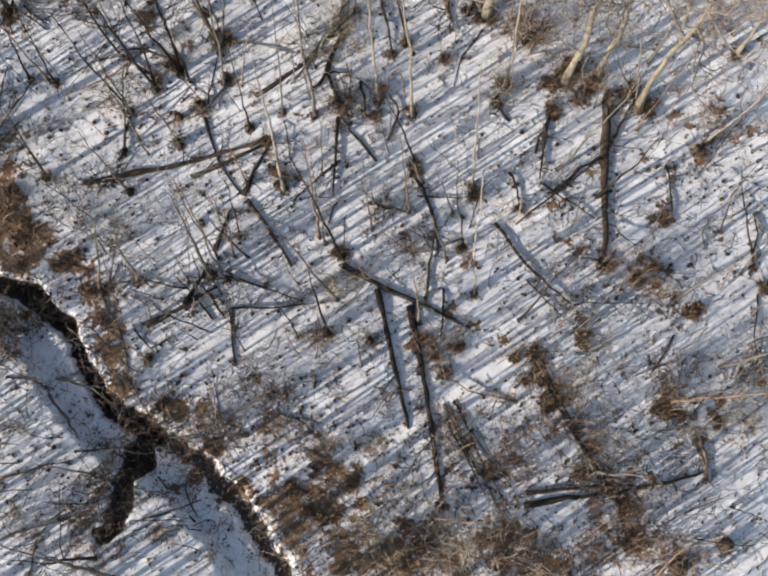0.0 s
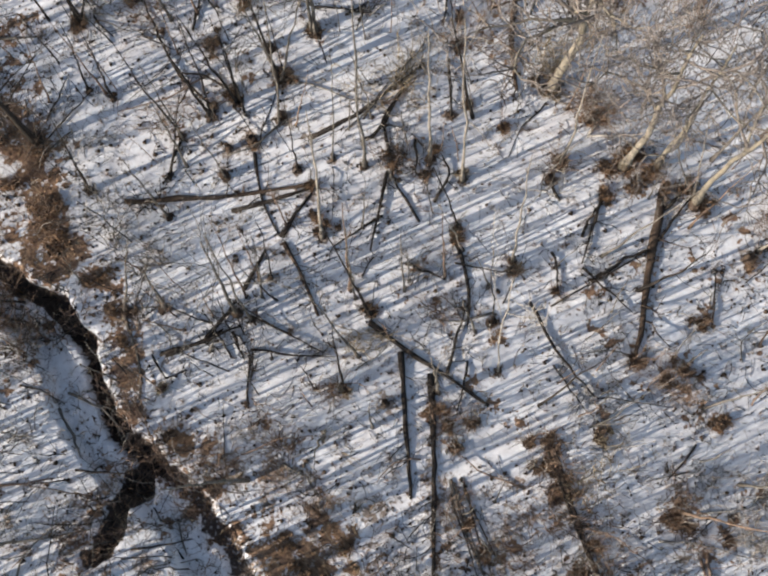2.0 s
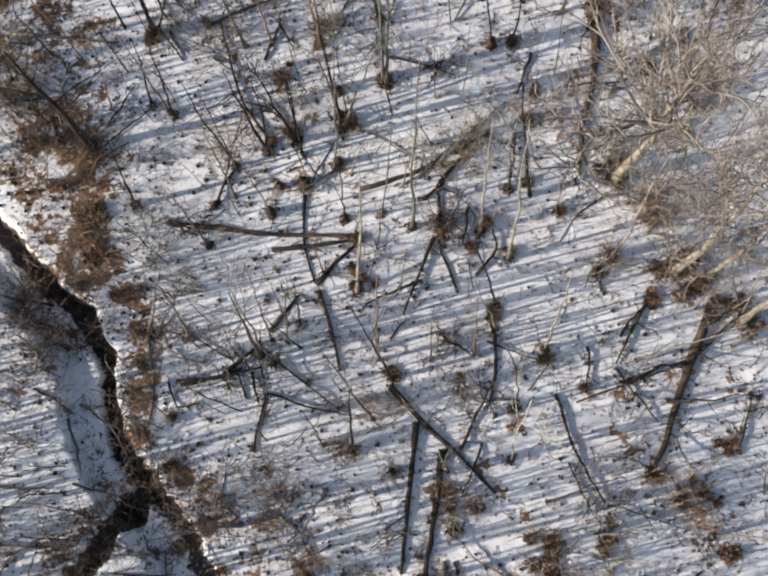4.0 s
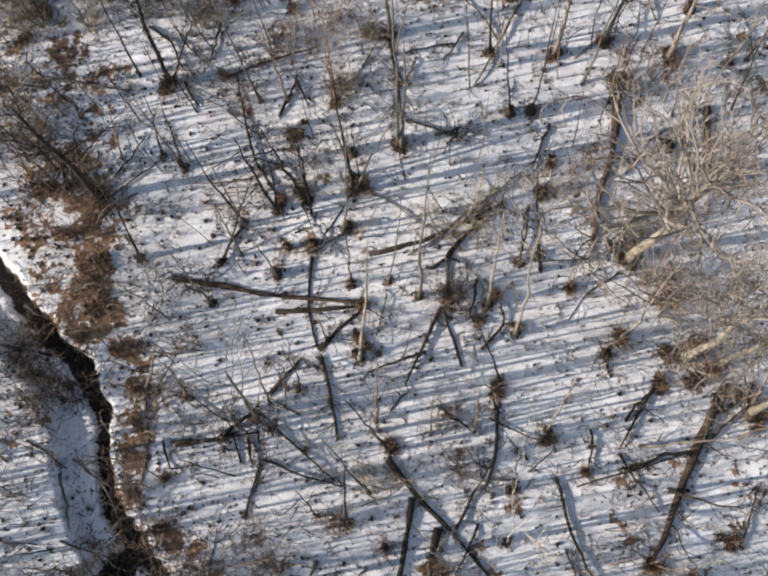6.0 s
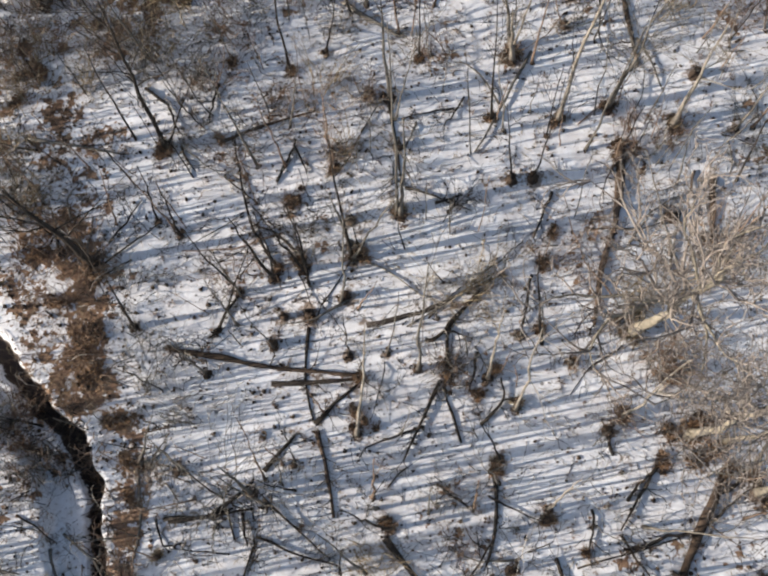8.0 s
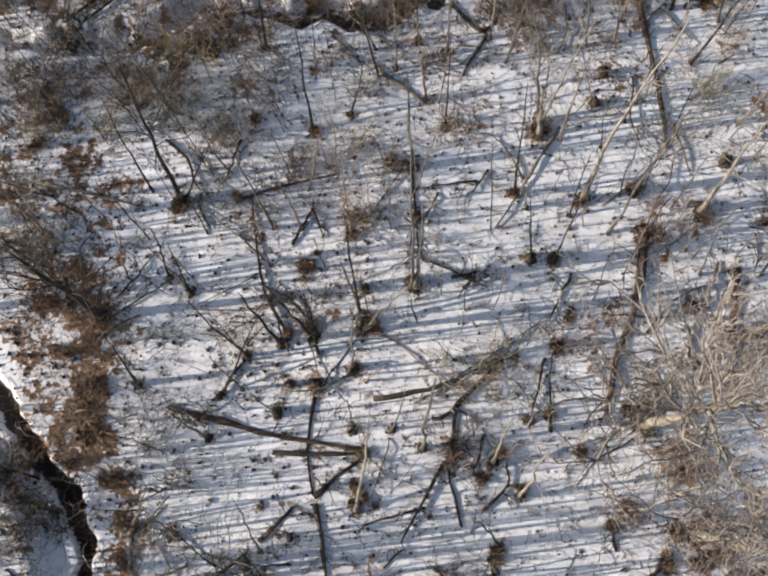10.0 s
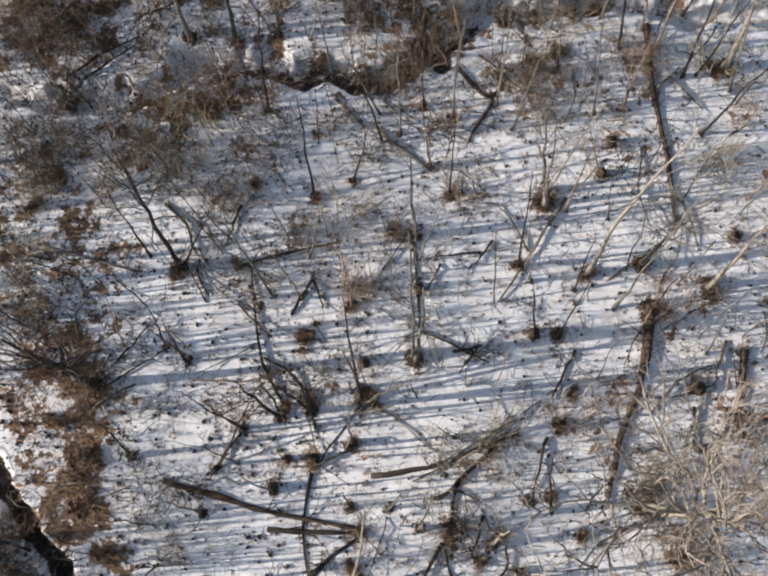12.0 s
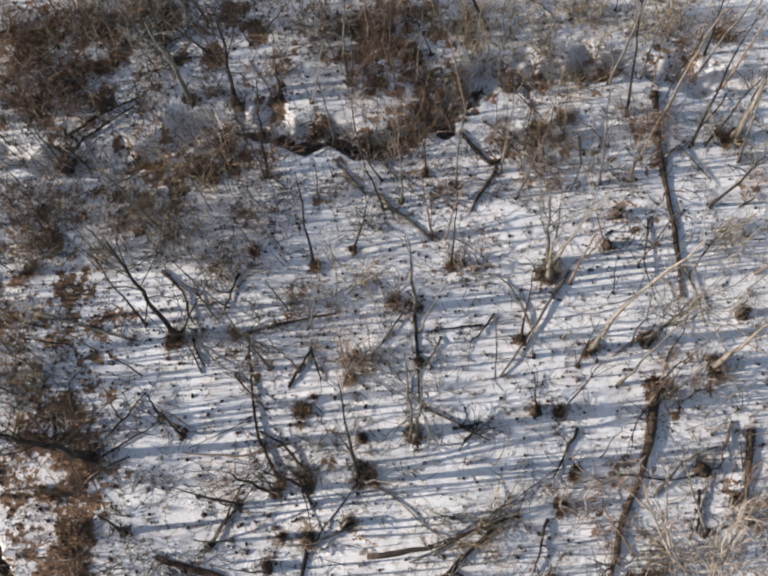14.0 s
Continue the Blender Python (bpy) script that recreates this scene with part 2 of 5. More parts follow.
def part(name, shape, material, parent, label="", kind=""):
    ob = new(name, shape.mesh(name, material))
    ob.parent = parent
    return tagged(ob, label, kind=kind)


def thing(name, x, y, z, label, category, group="", kind=""):
    ob = new(name)
    ob.empty_display_size = 0.2
    ob.location = (x, y, z)
    return tagged(ob, label, category, group, kind)


def wander(rnd, a, b, n, sway):
    """A crooked way from a to b."""
    pts, off = [], Vector()
    for i in range(n):
        s = i / (n - 1)
        off = off * 0.7 + Vector((rnd.gauss(0, sway), rnd.gauss(0, sway), rnd.gauss(0, sway * 0.4)))
        pts.append(a.lerp(b, s) + off * math.sin(math.pi * min(s, 0.92)) ** 0.7)
    return pts


def taper(r0, r1, n, power=1.0):
    return [r0 + (r1 - r0) * (i / (n - 1)) ** power for i in range(n)]


def branch_out(rnd, limb, twigs, root, way, length, radius, level, droop=0.1, lush=1):
    """A limb from root along way, bending up, with twigs along it."""
    n = (6 if level == 0 else 4) + 2 * lush
    bend = 0.30 if lush else 0.20
    pts, p, d = [root.copy()], root.copy(), way.normalized()
    for i in range(n - 1):
        d = (d + Vector((rnd.gauss(0, bend), rnd.gauss(0, bend), rnd.gauss(0.10, 0.12) - droop * 0.5))).normalized()
        p = p + d * length / (n - 1)
        pts.append(p.copy())
    limb.tube(pts, taper(radius, max(radius * 0.22, 0.004), n), 5 if level == 0 else 3, False)
    if level >= 2:
        return
    for i in range(1, n):
        for k in range(2 + lush if level == 0 else 1 + lush):
            if rnd.random() < (0.42 if lush else 0.45):
                continue
            turn = Vector((rnd.gauss(0, 1), rnd.gauss(0, 1), rnd.gauss(0.25, 0.6))).normalized()
            w = ((pts[i] - pts[i - 1]).normalized() + turn * 0.85).normalized()
            branch_out(rnd, twigs, twigs, pts[i].copy(), w, length * rnd.uniform(0.28, 0.52), max(radius * (0.5 if lush else 0.42), 0.008 if lush else 0.005), level + 1, droop, lush)


# 'shaded' and 'sunlit' here describe painted bark tones, wherever the wood stands
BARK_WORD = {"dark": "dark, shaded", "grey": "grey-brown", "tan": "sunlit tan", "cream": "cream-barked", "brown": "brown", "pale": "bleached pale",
             "straw": "straw-coloured", "russet": "russet-brown", "rotten": "rotten dark brown"}
PATCHES = []   # where plants break the snow: x, y, reach, weight
THATCH = []    # where flattened grass and leaves hide it: x, y, reach, weight


def beside(x, y):
    """Words on the ground that a thing stands on."""
    if abs(float(from_line(np.array([x]), np.array([y]), CREEK)[0])) < 2.0:
        return " beside the creek"
    if abs(float(from_line(np.array([x]), np.array([y]), GULLY)[0])) < 1.6:
        return " beside the gully"
    return ""


def grow(name, x, y, h, dx, dy, r, colour, limbs, label, category, group, reach=0.30, low=0.35, seed=None, joined=False, lush=0, tip=0.22, skirt=0.0):
    seed = seed if seed is not None else int(abs(x * 131 + y * 717 + h * 37) * 10)
    rnd = random.Random(seed)
    ob = thing(name, x, y, gz(x, y) - 0.03, label, category, group)
    n = 10
    top = Vector((dx, dy, h))
    pts = wander(rnd, Vector((0, 0, 0)), top, n, (0.013 if limbs > 6 else 0.010) * h ** 0.6)
    radii = taper(r, max(r * tip, 0.008), n, 0.85)
    radii = [q * rnd.uniform(0.92, 1.08) for q in radii]
    radii[0] *= 1.45
    trunk = Shape(seed)
    trunk.tube(pts, radii, 8)
    part("trunk", trunk, colour, ob)
    twigs = Shape(seed + 1)
    for k in range(limbs):
        s = low + (0.97 - low) * (k + rnd.random()) / limbs
        i = min(int(s * (n - 1)), n - 2)
        root = pts[i].lerp(pts[i + 1], s * (n - 1) - i)
        a = rnd.uniform(0, 2 * math.pi)
        way = Vector((math.cos(a), math.sin(a), rnd.uniform(0.35, 1.1)))
        limb = twigs if joined else Shape(seed + 5 + k)
        spray = Shape(seed + 50 + k) if limbs > 6 and not joined else twigs
        branch_out(rnd, limb, spray, root, way, h * reach * (1.25 - 0.6 * s) * rnd.uniform(0.7, 1.2), max(radii[i] * (0.66 if lush else 0.38), 0.007), 0, 0.1, lush)
        if not joined:
            bough = part("limb", limb, "twig" if colour == "cream" and k % 2 else colour, ob)
            if spray is not twigs and spray.f:
                part("twig_spray", spray, "twig" if lush else colour, bough, "fine bare twigs", "stuff")
    if twigs.f:
        part("crown", twigs, colour, ob, "fine bare twigs", "stuff")
    if skirt:
        foot = Shape(seed + 3)
        for k in range(4):
            mound(foot, rnd, rnd.gauss(0, skirt * 0.35), rnd.gauss(0, skirt * 0.35), 0.0, skirt * rnd.uniform(0.4, 0.75), skirt * rnd.uniform(0.4, 0.9))
        for k in range(int(160 * skirt)):
            foot.flake(Vector((rnd.gauss(0, skirt * 0.6), rnd.gauss(0, skirt * 0.6), rnd.uniform(0.02, skirt * 0.8))), rnd.uniform(0.02, 0.05), rnd.uniform(0, 0.04), 0.7)
        part("root_flare", foot, "rotten", ob, "dark leafy clump round its foot", "stuff")
    PATCHES.append((x, y, 0.16 + r, 0.8))
    return ob


def tree(x, y, h, dx, dy, r, colour, limbs=13, reach=0.34):
    """A bare tree: place of its foot, height, how far its top leans, radius at the foot."""
    limbs = 8 if colour == "tan" else limbs
    return grow("bare_tree", x, y, h, dx, dy, r, colour, limbs, ("tall " if h > 6 else "small ") + BARK_WORD[colour] + " leafless tree standing in thin snow" + beside(x, y), "tree",
                "leafless trees", reach, 0.5 if colour in ("tan", "cream") else 0.4, lush=1 if colour == "cream" else 0, skirt=0.14 + 1.1 * r)


def stem(x, y, h, dx, dy, r, colour, limbs=4, reach=0.20):
    """A young bare tree with few limbs."""
    tall = 1.6 if x > -6 else 1.3
    return grow("sapling", x, y, h * tall, dx * tall, dy * tall, r * 0.8, colour, limbs, BARK_WORD[colour] + " leafless young tree with " + ("tall" if h * tall > 6 else "short") + " slender stem" + beside(x, y), "sapling",
                "young trees", reach, 0.45, skirt=0.10 + r)


def log(points, r, colour, branches=4):
    """A fallen trunk lying on the snow along the points."""
    r = r * 0.74
    colour = {"brown": "rotten", "grey": "grey"}.get(colour, colour)
    seed = int(abs(points[0][0] * 311 + points[0][1] * 173) * 10)
    rnd = random.Random(seed)
    x0, y0 = points[0]
    ob = thing("fallen_log", x0, y0, gz(x0, y0), ("long " if math.dist(points[0], points[-1]) > 3.5 else "short ") + BARK_WORD[colour] + " fallen trunk lying on snow" + beside(x0, y0), "log", "fallen trunks")
    pts = []
    for (ax, ay), (bx, by) in zip(points, points[1:]):
        m = max(2, int(math.hypot(bx - ax, by - ay) / 0.35))
        pts += [(ax + (bx - ax) * i / m, ay + (by - ay) * i / m) for i in range(m)]
    pts.append(points[-1])
    smooth = [pts[0]] + [tuple((a[k] + 2 * b[k] + c[k]) / 4 for k in (0, 1)) for a, b, c in zip(pts, pts[1:], pts[2:])] + [pts[-1]]
    way = []
    for i, (px, py) in enumerate(smooth):
        px, py = px + rnd.gauss(0, r * 0.16), py + rnd.gauss(0, r * 0.16)
        way.append(Vector((px - x0, py - y0, gz(px, py) - gz(x0, y0) + r * 0.35)))
    zs = [p.z for p in way]
    for i in range(1, len(way) - 1):
        way[i].z = (zs[i - 1] + zs[i] + zs[i + 1]) / 3
    n = len(way)
    trunk = Shape(seed)
    trunk.tube(way, [r * (1.20 - 0.62 * i / (n - 1)) * rnd.uniform(0.72, 1.25) for i in range(n)], 8)
    part("trunk", trunk, colour, ob)
    for k in range(branches):
        i = rnd.randrange(1, n)
        ahead = (way[i] - way[i - 1]).normalized()
        side = Vector((-ahead.y, ahead.x, 0)) * rnd.choice((-1, 1))
        limb = Shape(seed + k)
        branch_out(rnd, limb, limb, way[i].copy(), ahead * 0.6 + side * 0.7 + Vector((0, 0, rnd.uniform(0.05, 0.6))), r * rnd.uniform(6, 18), r * 0.28, 1)
        part("branch", limb, colour, ob, kind="stuff")
    for px, py in points:
        PATCHES.append((px, py, 0.35, 0.35))
    return ob


def stick(points, r, colour):
    """A broken branch on the snow, with a few side twigs."""
    seed = int(abs(points[0][0] * 97 + points[-1][1] * 211) * 10)
    rnd = random.Random(seed)
    x0, y0 = points[0]
    z0 = gz(x0, y0)
    ob = thing("fallen_branch", x0, y0, z0, ("long " if math.dist(points[0], points[-1]) > 1.6 else "short ") + BARK_WORD[colour] + " broken branch lying on snow" + beside(x0, y0), "branch", "fallen branches")
    way = []
    for (ax, ay), (bx, by) in zip(points, points[1:]):
        for i in range(3):
            px, py = ax + (bx - ax) * i / 3, ay + (by - ay) * i / 3
            way.append(Vector((px - x0 + rnd.gauss(0, 0.02), py - y0 + rnd.gauss(0, 0.02), gz(px, py) - z0 + r + rnd.uniform(0, 0.06))))
    px, py = points[-1]
    way.append(Vector((px - x0, py - y0, gz(px, py) - z0 + r)))
    way[0].z = r * 0.6
    shaft = Shape(seed)
    shaft.tube(way, taper(r, r * 0.45, len(way)), 6)
    part("shaft", shaft, colour, ob)
    twigs = Shape(seed + 1)
    for k in range(4):
        i = rnd.randrange(1, len(way))
        ahead = (way[i] - way[i - 1]).normalized()
        side = Vector((-ahead.y, ahead.x, 0)) * rnd.choice((-1, 1))
        branch_out(rnd, twigs, twigs, way[i].copy(), ahead + side * 0.8 + Vector((0, 0, rnd.uniform(0, 0.5))), rnd.uniform(0.25, 0.7), max(0.006, r * 0.3), 1)
    part("spray", twigs, colour, ob, "thin broken twigs", "stuff")
    return ob


def stump(x, y, r):
    """A low, rotten stump with a ragged rim and a few sprouts."""
    seed = int(abs(x * 53 + y * 29) * 100)
    rnd = random.Random(seed)
    ob = thing("stump", x, y, gz(x, y) - 0.03, ("broad" if r > 0.13 else "small") + " dark rotten tree stump poking out of snow" + beside(x, y), "stump", "stumps")
    body = Shape(seed)
    sides, rings = 10, [(0.0, 1.5), (0.08, 1.15), (0.2, 0.95), (0.34, 0.85)]
    for z, s in rings:
        for k in range(sides):
            a = 2 * math.pi * k / sides
            q = r * s * rnd.uniform(0.82, 1.15)
            body.v.append(Vector((q * math.cos(a), q * math.sin(a), z + (rnd.uniform(-0.06, 0.12) if z > 0.3 else 0))))
    for i in range(len(rings) - 1):
        for k in range(sides):
            a, b = i * sides + k, i * sides + (k + 1) % sides
            body.f.append((a, b, b + sides, a + sides))
    body.v.append(Vector((0, 0, 0.24)))
    top = (len(rings) - 1) * sides
    body.f += [(top + k, top + (k + 1) % sides, len(body.v) - 1) for k in range(sides)]
    part("body", body, "rotten", ob)
    sprouts = Shape(seed + 1)
    for k in range(7):
        a = rnd.uniform(0, 6.28)
        root = Vector((r * 0.8 * math.cos(a), r * 0.8 * math.sin(a), 0.1))
        sprouts.tube(wander(rnd, root, root + Vector((rnd.gauss(0, .12), rnd.gauss(0, .12), rnd.uniform(.2, .5))), 3, 0.02), (0.008, 0.006, 0.003), 3, False)
    part("regrowth", sprouts, "dark", ob, "thin dead sprouts", "stuff")
    PATCHES.append((x, y, r + 0.22, 0.8))
    return ob


def centres(rnd, size, n):
    """Uneven groups within a clump: place and reach of each."""
    turn, long = rnd.uniform(0, 3.14), rnd.uniform(1.0, 1.6)
    made = []
    for k in range(n):
        u, v = rnd.gauss(0, 0.42 * size * long), rnd.gauss(0, 0.42 * size / long)
        made.append((u * math.cos(turn) - v * math.sin(turn), u * math.sin(turn) + v * math.cos(turn), size * rnd.uniform(0.18, 0.5)))
    return made


def mound(shape, rnd, x, y, z, r, h):
    """A low lumpy dome."""
    first, sides = len(shape.v), 8
    for ring, up in ((1.0, -0.04), (0.86, 0.45 * h), (0.5, 0.88 * h)):
        for k in range(sides):
            a = 2 * math.pi * (k + rnd.uniform(-0.3, 0.3)) / sides
            q = r * ring * rnd.uniform(0.72, 1.2)
            shape.v.append(Vector((x + q * math.cos(a), y + q * math.sin(a), z + up * rnd.uniform(0.8, 1.2))))
    shape.v.append(Vector((x, y, z + h)))
    for ring in (0, 1):
        for k in range(sides):
            a, b = first + ring * sides + k, first + ring * sides + (k + 1) % sides
            shape.f.append((a, b, b + sides, a + sides))
    top = first + 2 * sides
    shape.f += [(top + k, top + (k + 1) % sides, first + 3 * sides) for k in range(sides)]


def tuft(x, y, size, colour):
    """A compact clump of dead grass and caught leaves, matted by the snow."""
    seed = int(abs(x * 61 + y * 43) * 100)
    rnd = random.Random(seed)
    ob = thing("grass_clump", x, y, gz(x, y) - 0.02, ("large " if size > 0.55 else "small ") + BARK_WORD[colour] + " clump of dead matted grass" + (beside(x, y) or " in snow"), "grass", "dead grass clumps")
    blades, stalks, caught, core = Shape(seed), Shape(seed + 1), Shape(seed + 4), Shape(seed + 2)
    size = size * 0.72
    groups = centres(rnd, size * 0.7, 6)
    for cx, cy, reach in groups:
        base = gz(x + cx, y + cy) - gz(x, y)
        for k in range(2):
            mound(core, rnd, cx + rnd.gauss(0, reach * 0.4), cy + rnd.gauss(0, reach * 0.4), base, reach * rnd.uniform(0.35, 0.7), rnd.uniform(0.06, 0.20) * (0.6 + size))
        comb = rnd.uniform(0, 6.28)
        for k in range(int(20 + 70 * size)):
            a, q = rnd.uniform(0, 6.28), reach * math.sqrt(rnd.random())
            out = rnd.gauss(comb, 1.1)
            way = Vector((math.cos(out), math.sin(out), rnd.uniform(0.05, 0.9))).normalized()
            px, py = cx + q * math.cos(a), cy + q * math.sin(a)
            blades.blade(Vector((px, py, gz(x + px, y + py) - gz(x, y) + max(0.0, 0.14 * (1 - q / reach)))), way, rnd.uniform(0.08, 0.24), rnd.uniform(0.004, 0.009), rnd.uniform(0.2, 1.0))
        for k in range(int(14 + 60 * reach)):
            px, py = cx + rnd.gauss(0, reach * 0.55), cy + rnd.gauss(0, reach * 0.55)
            caught.flake(Vector((px, py, gz(x + px, y + py) - gz(x, y) + rnd.uniform(0.03, 0.16))), rnd.uniform(0.02, 0.05), rnd.uniform(0, 0.04), 0.7)
        THATCH.append((x + cx, y + cy, reach * 0.8, 0.62))
    for k in range(int(6 + 12 * size)):
        cx, cy, reach = rnd.choice(groups)
        root = Vector((cx + rnd.gauss(0, reach * 0.5), cy + rnd.gauss(0, reach * 0.5), 0))
        stalks.tube(wander(rnd, root, root + Vector((rnd.gauss(0, .3), rnd.gauss(0, .3), rnd.uniform(.3, .9))), 4, 0.03), (0.009, 0.007, 0.005, 0.003), 3, False)
    part("root_mound", core, "rotten", ob, "matted earthy grass mound", "stuff")
    part("tussock", blades, "russet" if colour == "brown" else colour, ob, "arching dead grass blades", "stuff")
    part("caught_leaves", caught, "oak" if colour == "russet" else "leaf", ob, "curled dead leaves", "stuff")
    part("dry_growth", stalks, "brown", ob, "stiff dead stalks", "stuff")
    return ob


def brush(x, y, size, colour):
    """A tangle of bare shrub stems."""
    seed = int(abs(x * 71 + y * 37) * 100)
    rnd = random.Random(seed)
    ob = thing("bare_shrub", x, y, gz(x, y) - 0.02, ("wide " if size > 0.65 else "low ") + BARK_WORD[colour] + " leafless tangled shrub growing" + (beside(x, y) or " out of snow"), "shrub", "leafless shrubs")
    stems, twigs, blades = Shape(seed), Shape(seed + 1), Shape(seed + 2)
    count = 0
    for cx, cy, reach in centres(rnd, size * 1.15, 6):
        comb = Vector((rnd.gauss(0, 0.35), rnd.gauss(0, 0.35), 0))
        for k in range(int(3 + 4 * size)):
            px, py = cx + rnd.gauss(0, reach * 0.6), cy + rnd.gauss(0, reach * 0.6)
            root = Vector((px, py, gz(x + px, y + py) - gz(x, y)))
            lean = comb + Vector((rnd.gauss(0, 0.32), rnd.gauss(0, 0.32), rnd.uniform(0.3, 1.5)))
            pts = wander(rnd, root, root + lean, 5, 0.05)
            r = rnd.uniform(0.006, 0.014)
            if count < 7 and k == 0:
                count += 1
                main = Shape(seed + 10 + count)
                main.tube(pts, taper(r * 1.4, r * 0.4, 5), 4, False)
                part("stem", main, colour, ob)
            else:
                stems.tube(pts, taper(r, r * 0.35, 5), 3, False)
            for j in range(3):
                i = rnd.randrange(1, 5)
                w = (pts[i] - pts[i - 1]).normalized() + Vector((rnd.gauss(0, .7), rnd.gauss(0, .7), rnd.gauss(0, .4)))
                twigs.tube(wander(rnd, pts[i], pts[i] + w.normalized() * rnd.uniform(0.15, 0.55), 3, 0.03), (r * 0.5, r * 0.4, r * 0.2), 3, False)
        if colour in ("brown", "russet", "straw"):
            for k in range(int(18 * size)):
                px, py, out = cx + rnd.gauss(0, reach), cy + rnd.gauss(0, reach), rnd.uniform(0, 6.28)
                way = Vector((math.cos(out), math.sin(out), rnd.uniform(0.0, 0.7))).normalized()
                blades.blade(Vector((px, py, gz(x + px, y + py) - gz(x, y))), way, rnd.uniform(0.12, 0.4), rnd.uniform(0.006, 0.014), rnd.uniform(0.2, 1.0))
        PATCHES.append((x + cx, y + cy, reach * 1.1, 0.30))
        if colour in ("brown", "russet", "dark"):
            THATCH.append((x + cx, y + cy, reach * 0.8, 0.52))
    for k in range({"pale": 9, "brown": 3, "grey": 3}.get(colour, 2)):
        a, L = rnd.uniform(0, 6.28), rnd.uniform(0.5, 1.6 if colour == "pale" else 1.1)
        cx, cy = rnd.gauss(0, size * 0.5), rnd.gauss(0, size * 0.5)
        way = Vector((math.cos(a), math.sin(a), 0))
        base = Vector((cx, cy, gz(x + cx, y + cy) - gz(x, y)))
        arch = [base + way * L * q + Vector((rnd.gauss(0, .03), rnd.gauss(0, .03), 4 * q * (1 - q) * rnd.uniform(0.4, 0.6) + 0.02)) for q in (0, .2, .4, .6, .8, 1)]
        cane = Shape(seed + 40 + k)
        cane.tube(arch, taper(0.010, 0.005, 6), 4, False)
        part("cane", cane, "pale", ob, "pale arching cane")
    part("undergrowth", stems, colour, ob, "crowded thin shoots", "stuff")
    part("crown", twigs, colour, ob, "fine bare twigs", "stuff")
    if blades.f:
        part("dead_grass", blades, "russet" if colour != "straw" else "straw", ob, "withered grass at its foot", "stuff")
    return ob


def snag(x, y, size, colour):
    """Roots and dead stems hanging into the creek bed."""
    seed = int(abs(x * 83 + y * 59) * 100)
    rnd = random.Random(seed)
    ob = thing("root_tangle", x, y, gz(x, y), BARK_WORD[colour] + " bare roots hanging in an eroded creek bank", "roots", "creek bank roots")
    web = Shape(seed)
    for k in range(26):
        px, py = rnd.gauss(0, size * 0.7), rnd.gauss(0, size * 0.7)
        root = Vector((px, py, gz(x + px, y + py) - gz(x, y) - 0.02))
        L = rnd.uniform(0.25, 0.8)
        a = rnd.uniform(0, 6.28)
        way = Vector((math.cos(a) * L, math.sin(a) * L, rnd.uniform(0.05, 0.5)))
        shape = web
        if k < 5:
            shape = Shape(seed + k)
        r = rnd.uniform(0.008, 0.022)
        shape.tube(wander(rnd, root, root + way, 5, 0.06), taper(r, r * 0.3, 5), 4, False)
        if k < 5:
            part("root", shape, colour, ob)
    part("root_web", web, colour, ob, "fine dead roots and stems", "stuff")
    return ob


DRIFTS = {"oak": Shape(81), "leaf": Shape(82)}   # flattened leaves, by colour


def leaf_mat(x, y, size, colour):
    """A flat, uneven spread of dead leaves where the snow has gone."""
    rnd = random.Random(int(abs(x * 67 + y * 41) * 100))
    shape = DRIFTS[colour]
    for cx, cy, reach in centres(rnd, size, 6):
        THATCH.append((x + cx, y + cy, reach * 1.1, 0.95))
        for k in range(int(110 * reach)):
            px, py = x + cx + rnd.gauss(0, reach * 0.62), y + cy + rnd.gauss(0, reach * 0.62)
            shape.flake(Vector((px, py, gz(px, py) + rnd.uniform(0.006, 0.02))), rnd.uniform(0.02, 0.045), rnd.uniform(0.0, 0.02), 0.15)
        for k in range(int(70 * reach)):
            px, py, out = x + cx + rnd.gauss(0, reach * 0.6), y + cy + rnd.gauss(0, reach * 0.6), rnd.uniform(0, 6.28)
            way = Vector((math.cos(out), math.sin(out), rnd.uniform(0.0, 0.5))).normalized()
            shape.blade(Vector((px, py, gz(px, py))), way, rnd.uniform(0.12, 0.35), rnd.uniform(0.005, 0.011), rnd.uniform(0.2, 1.0))


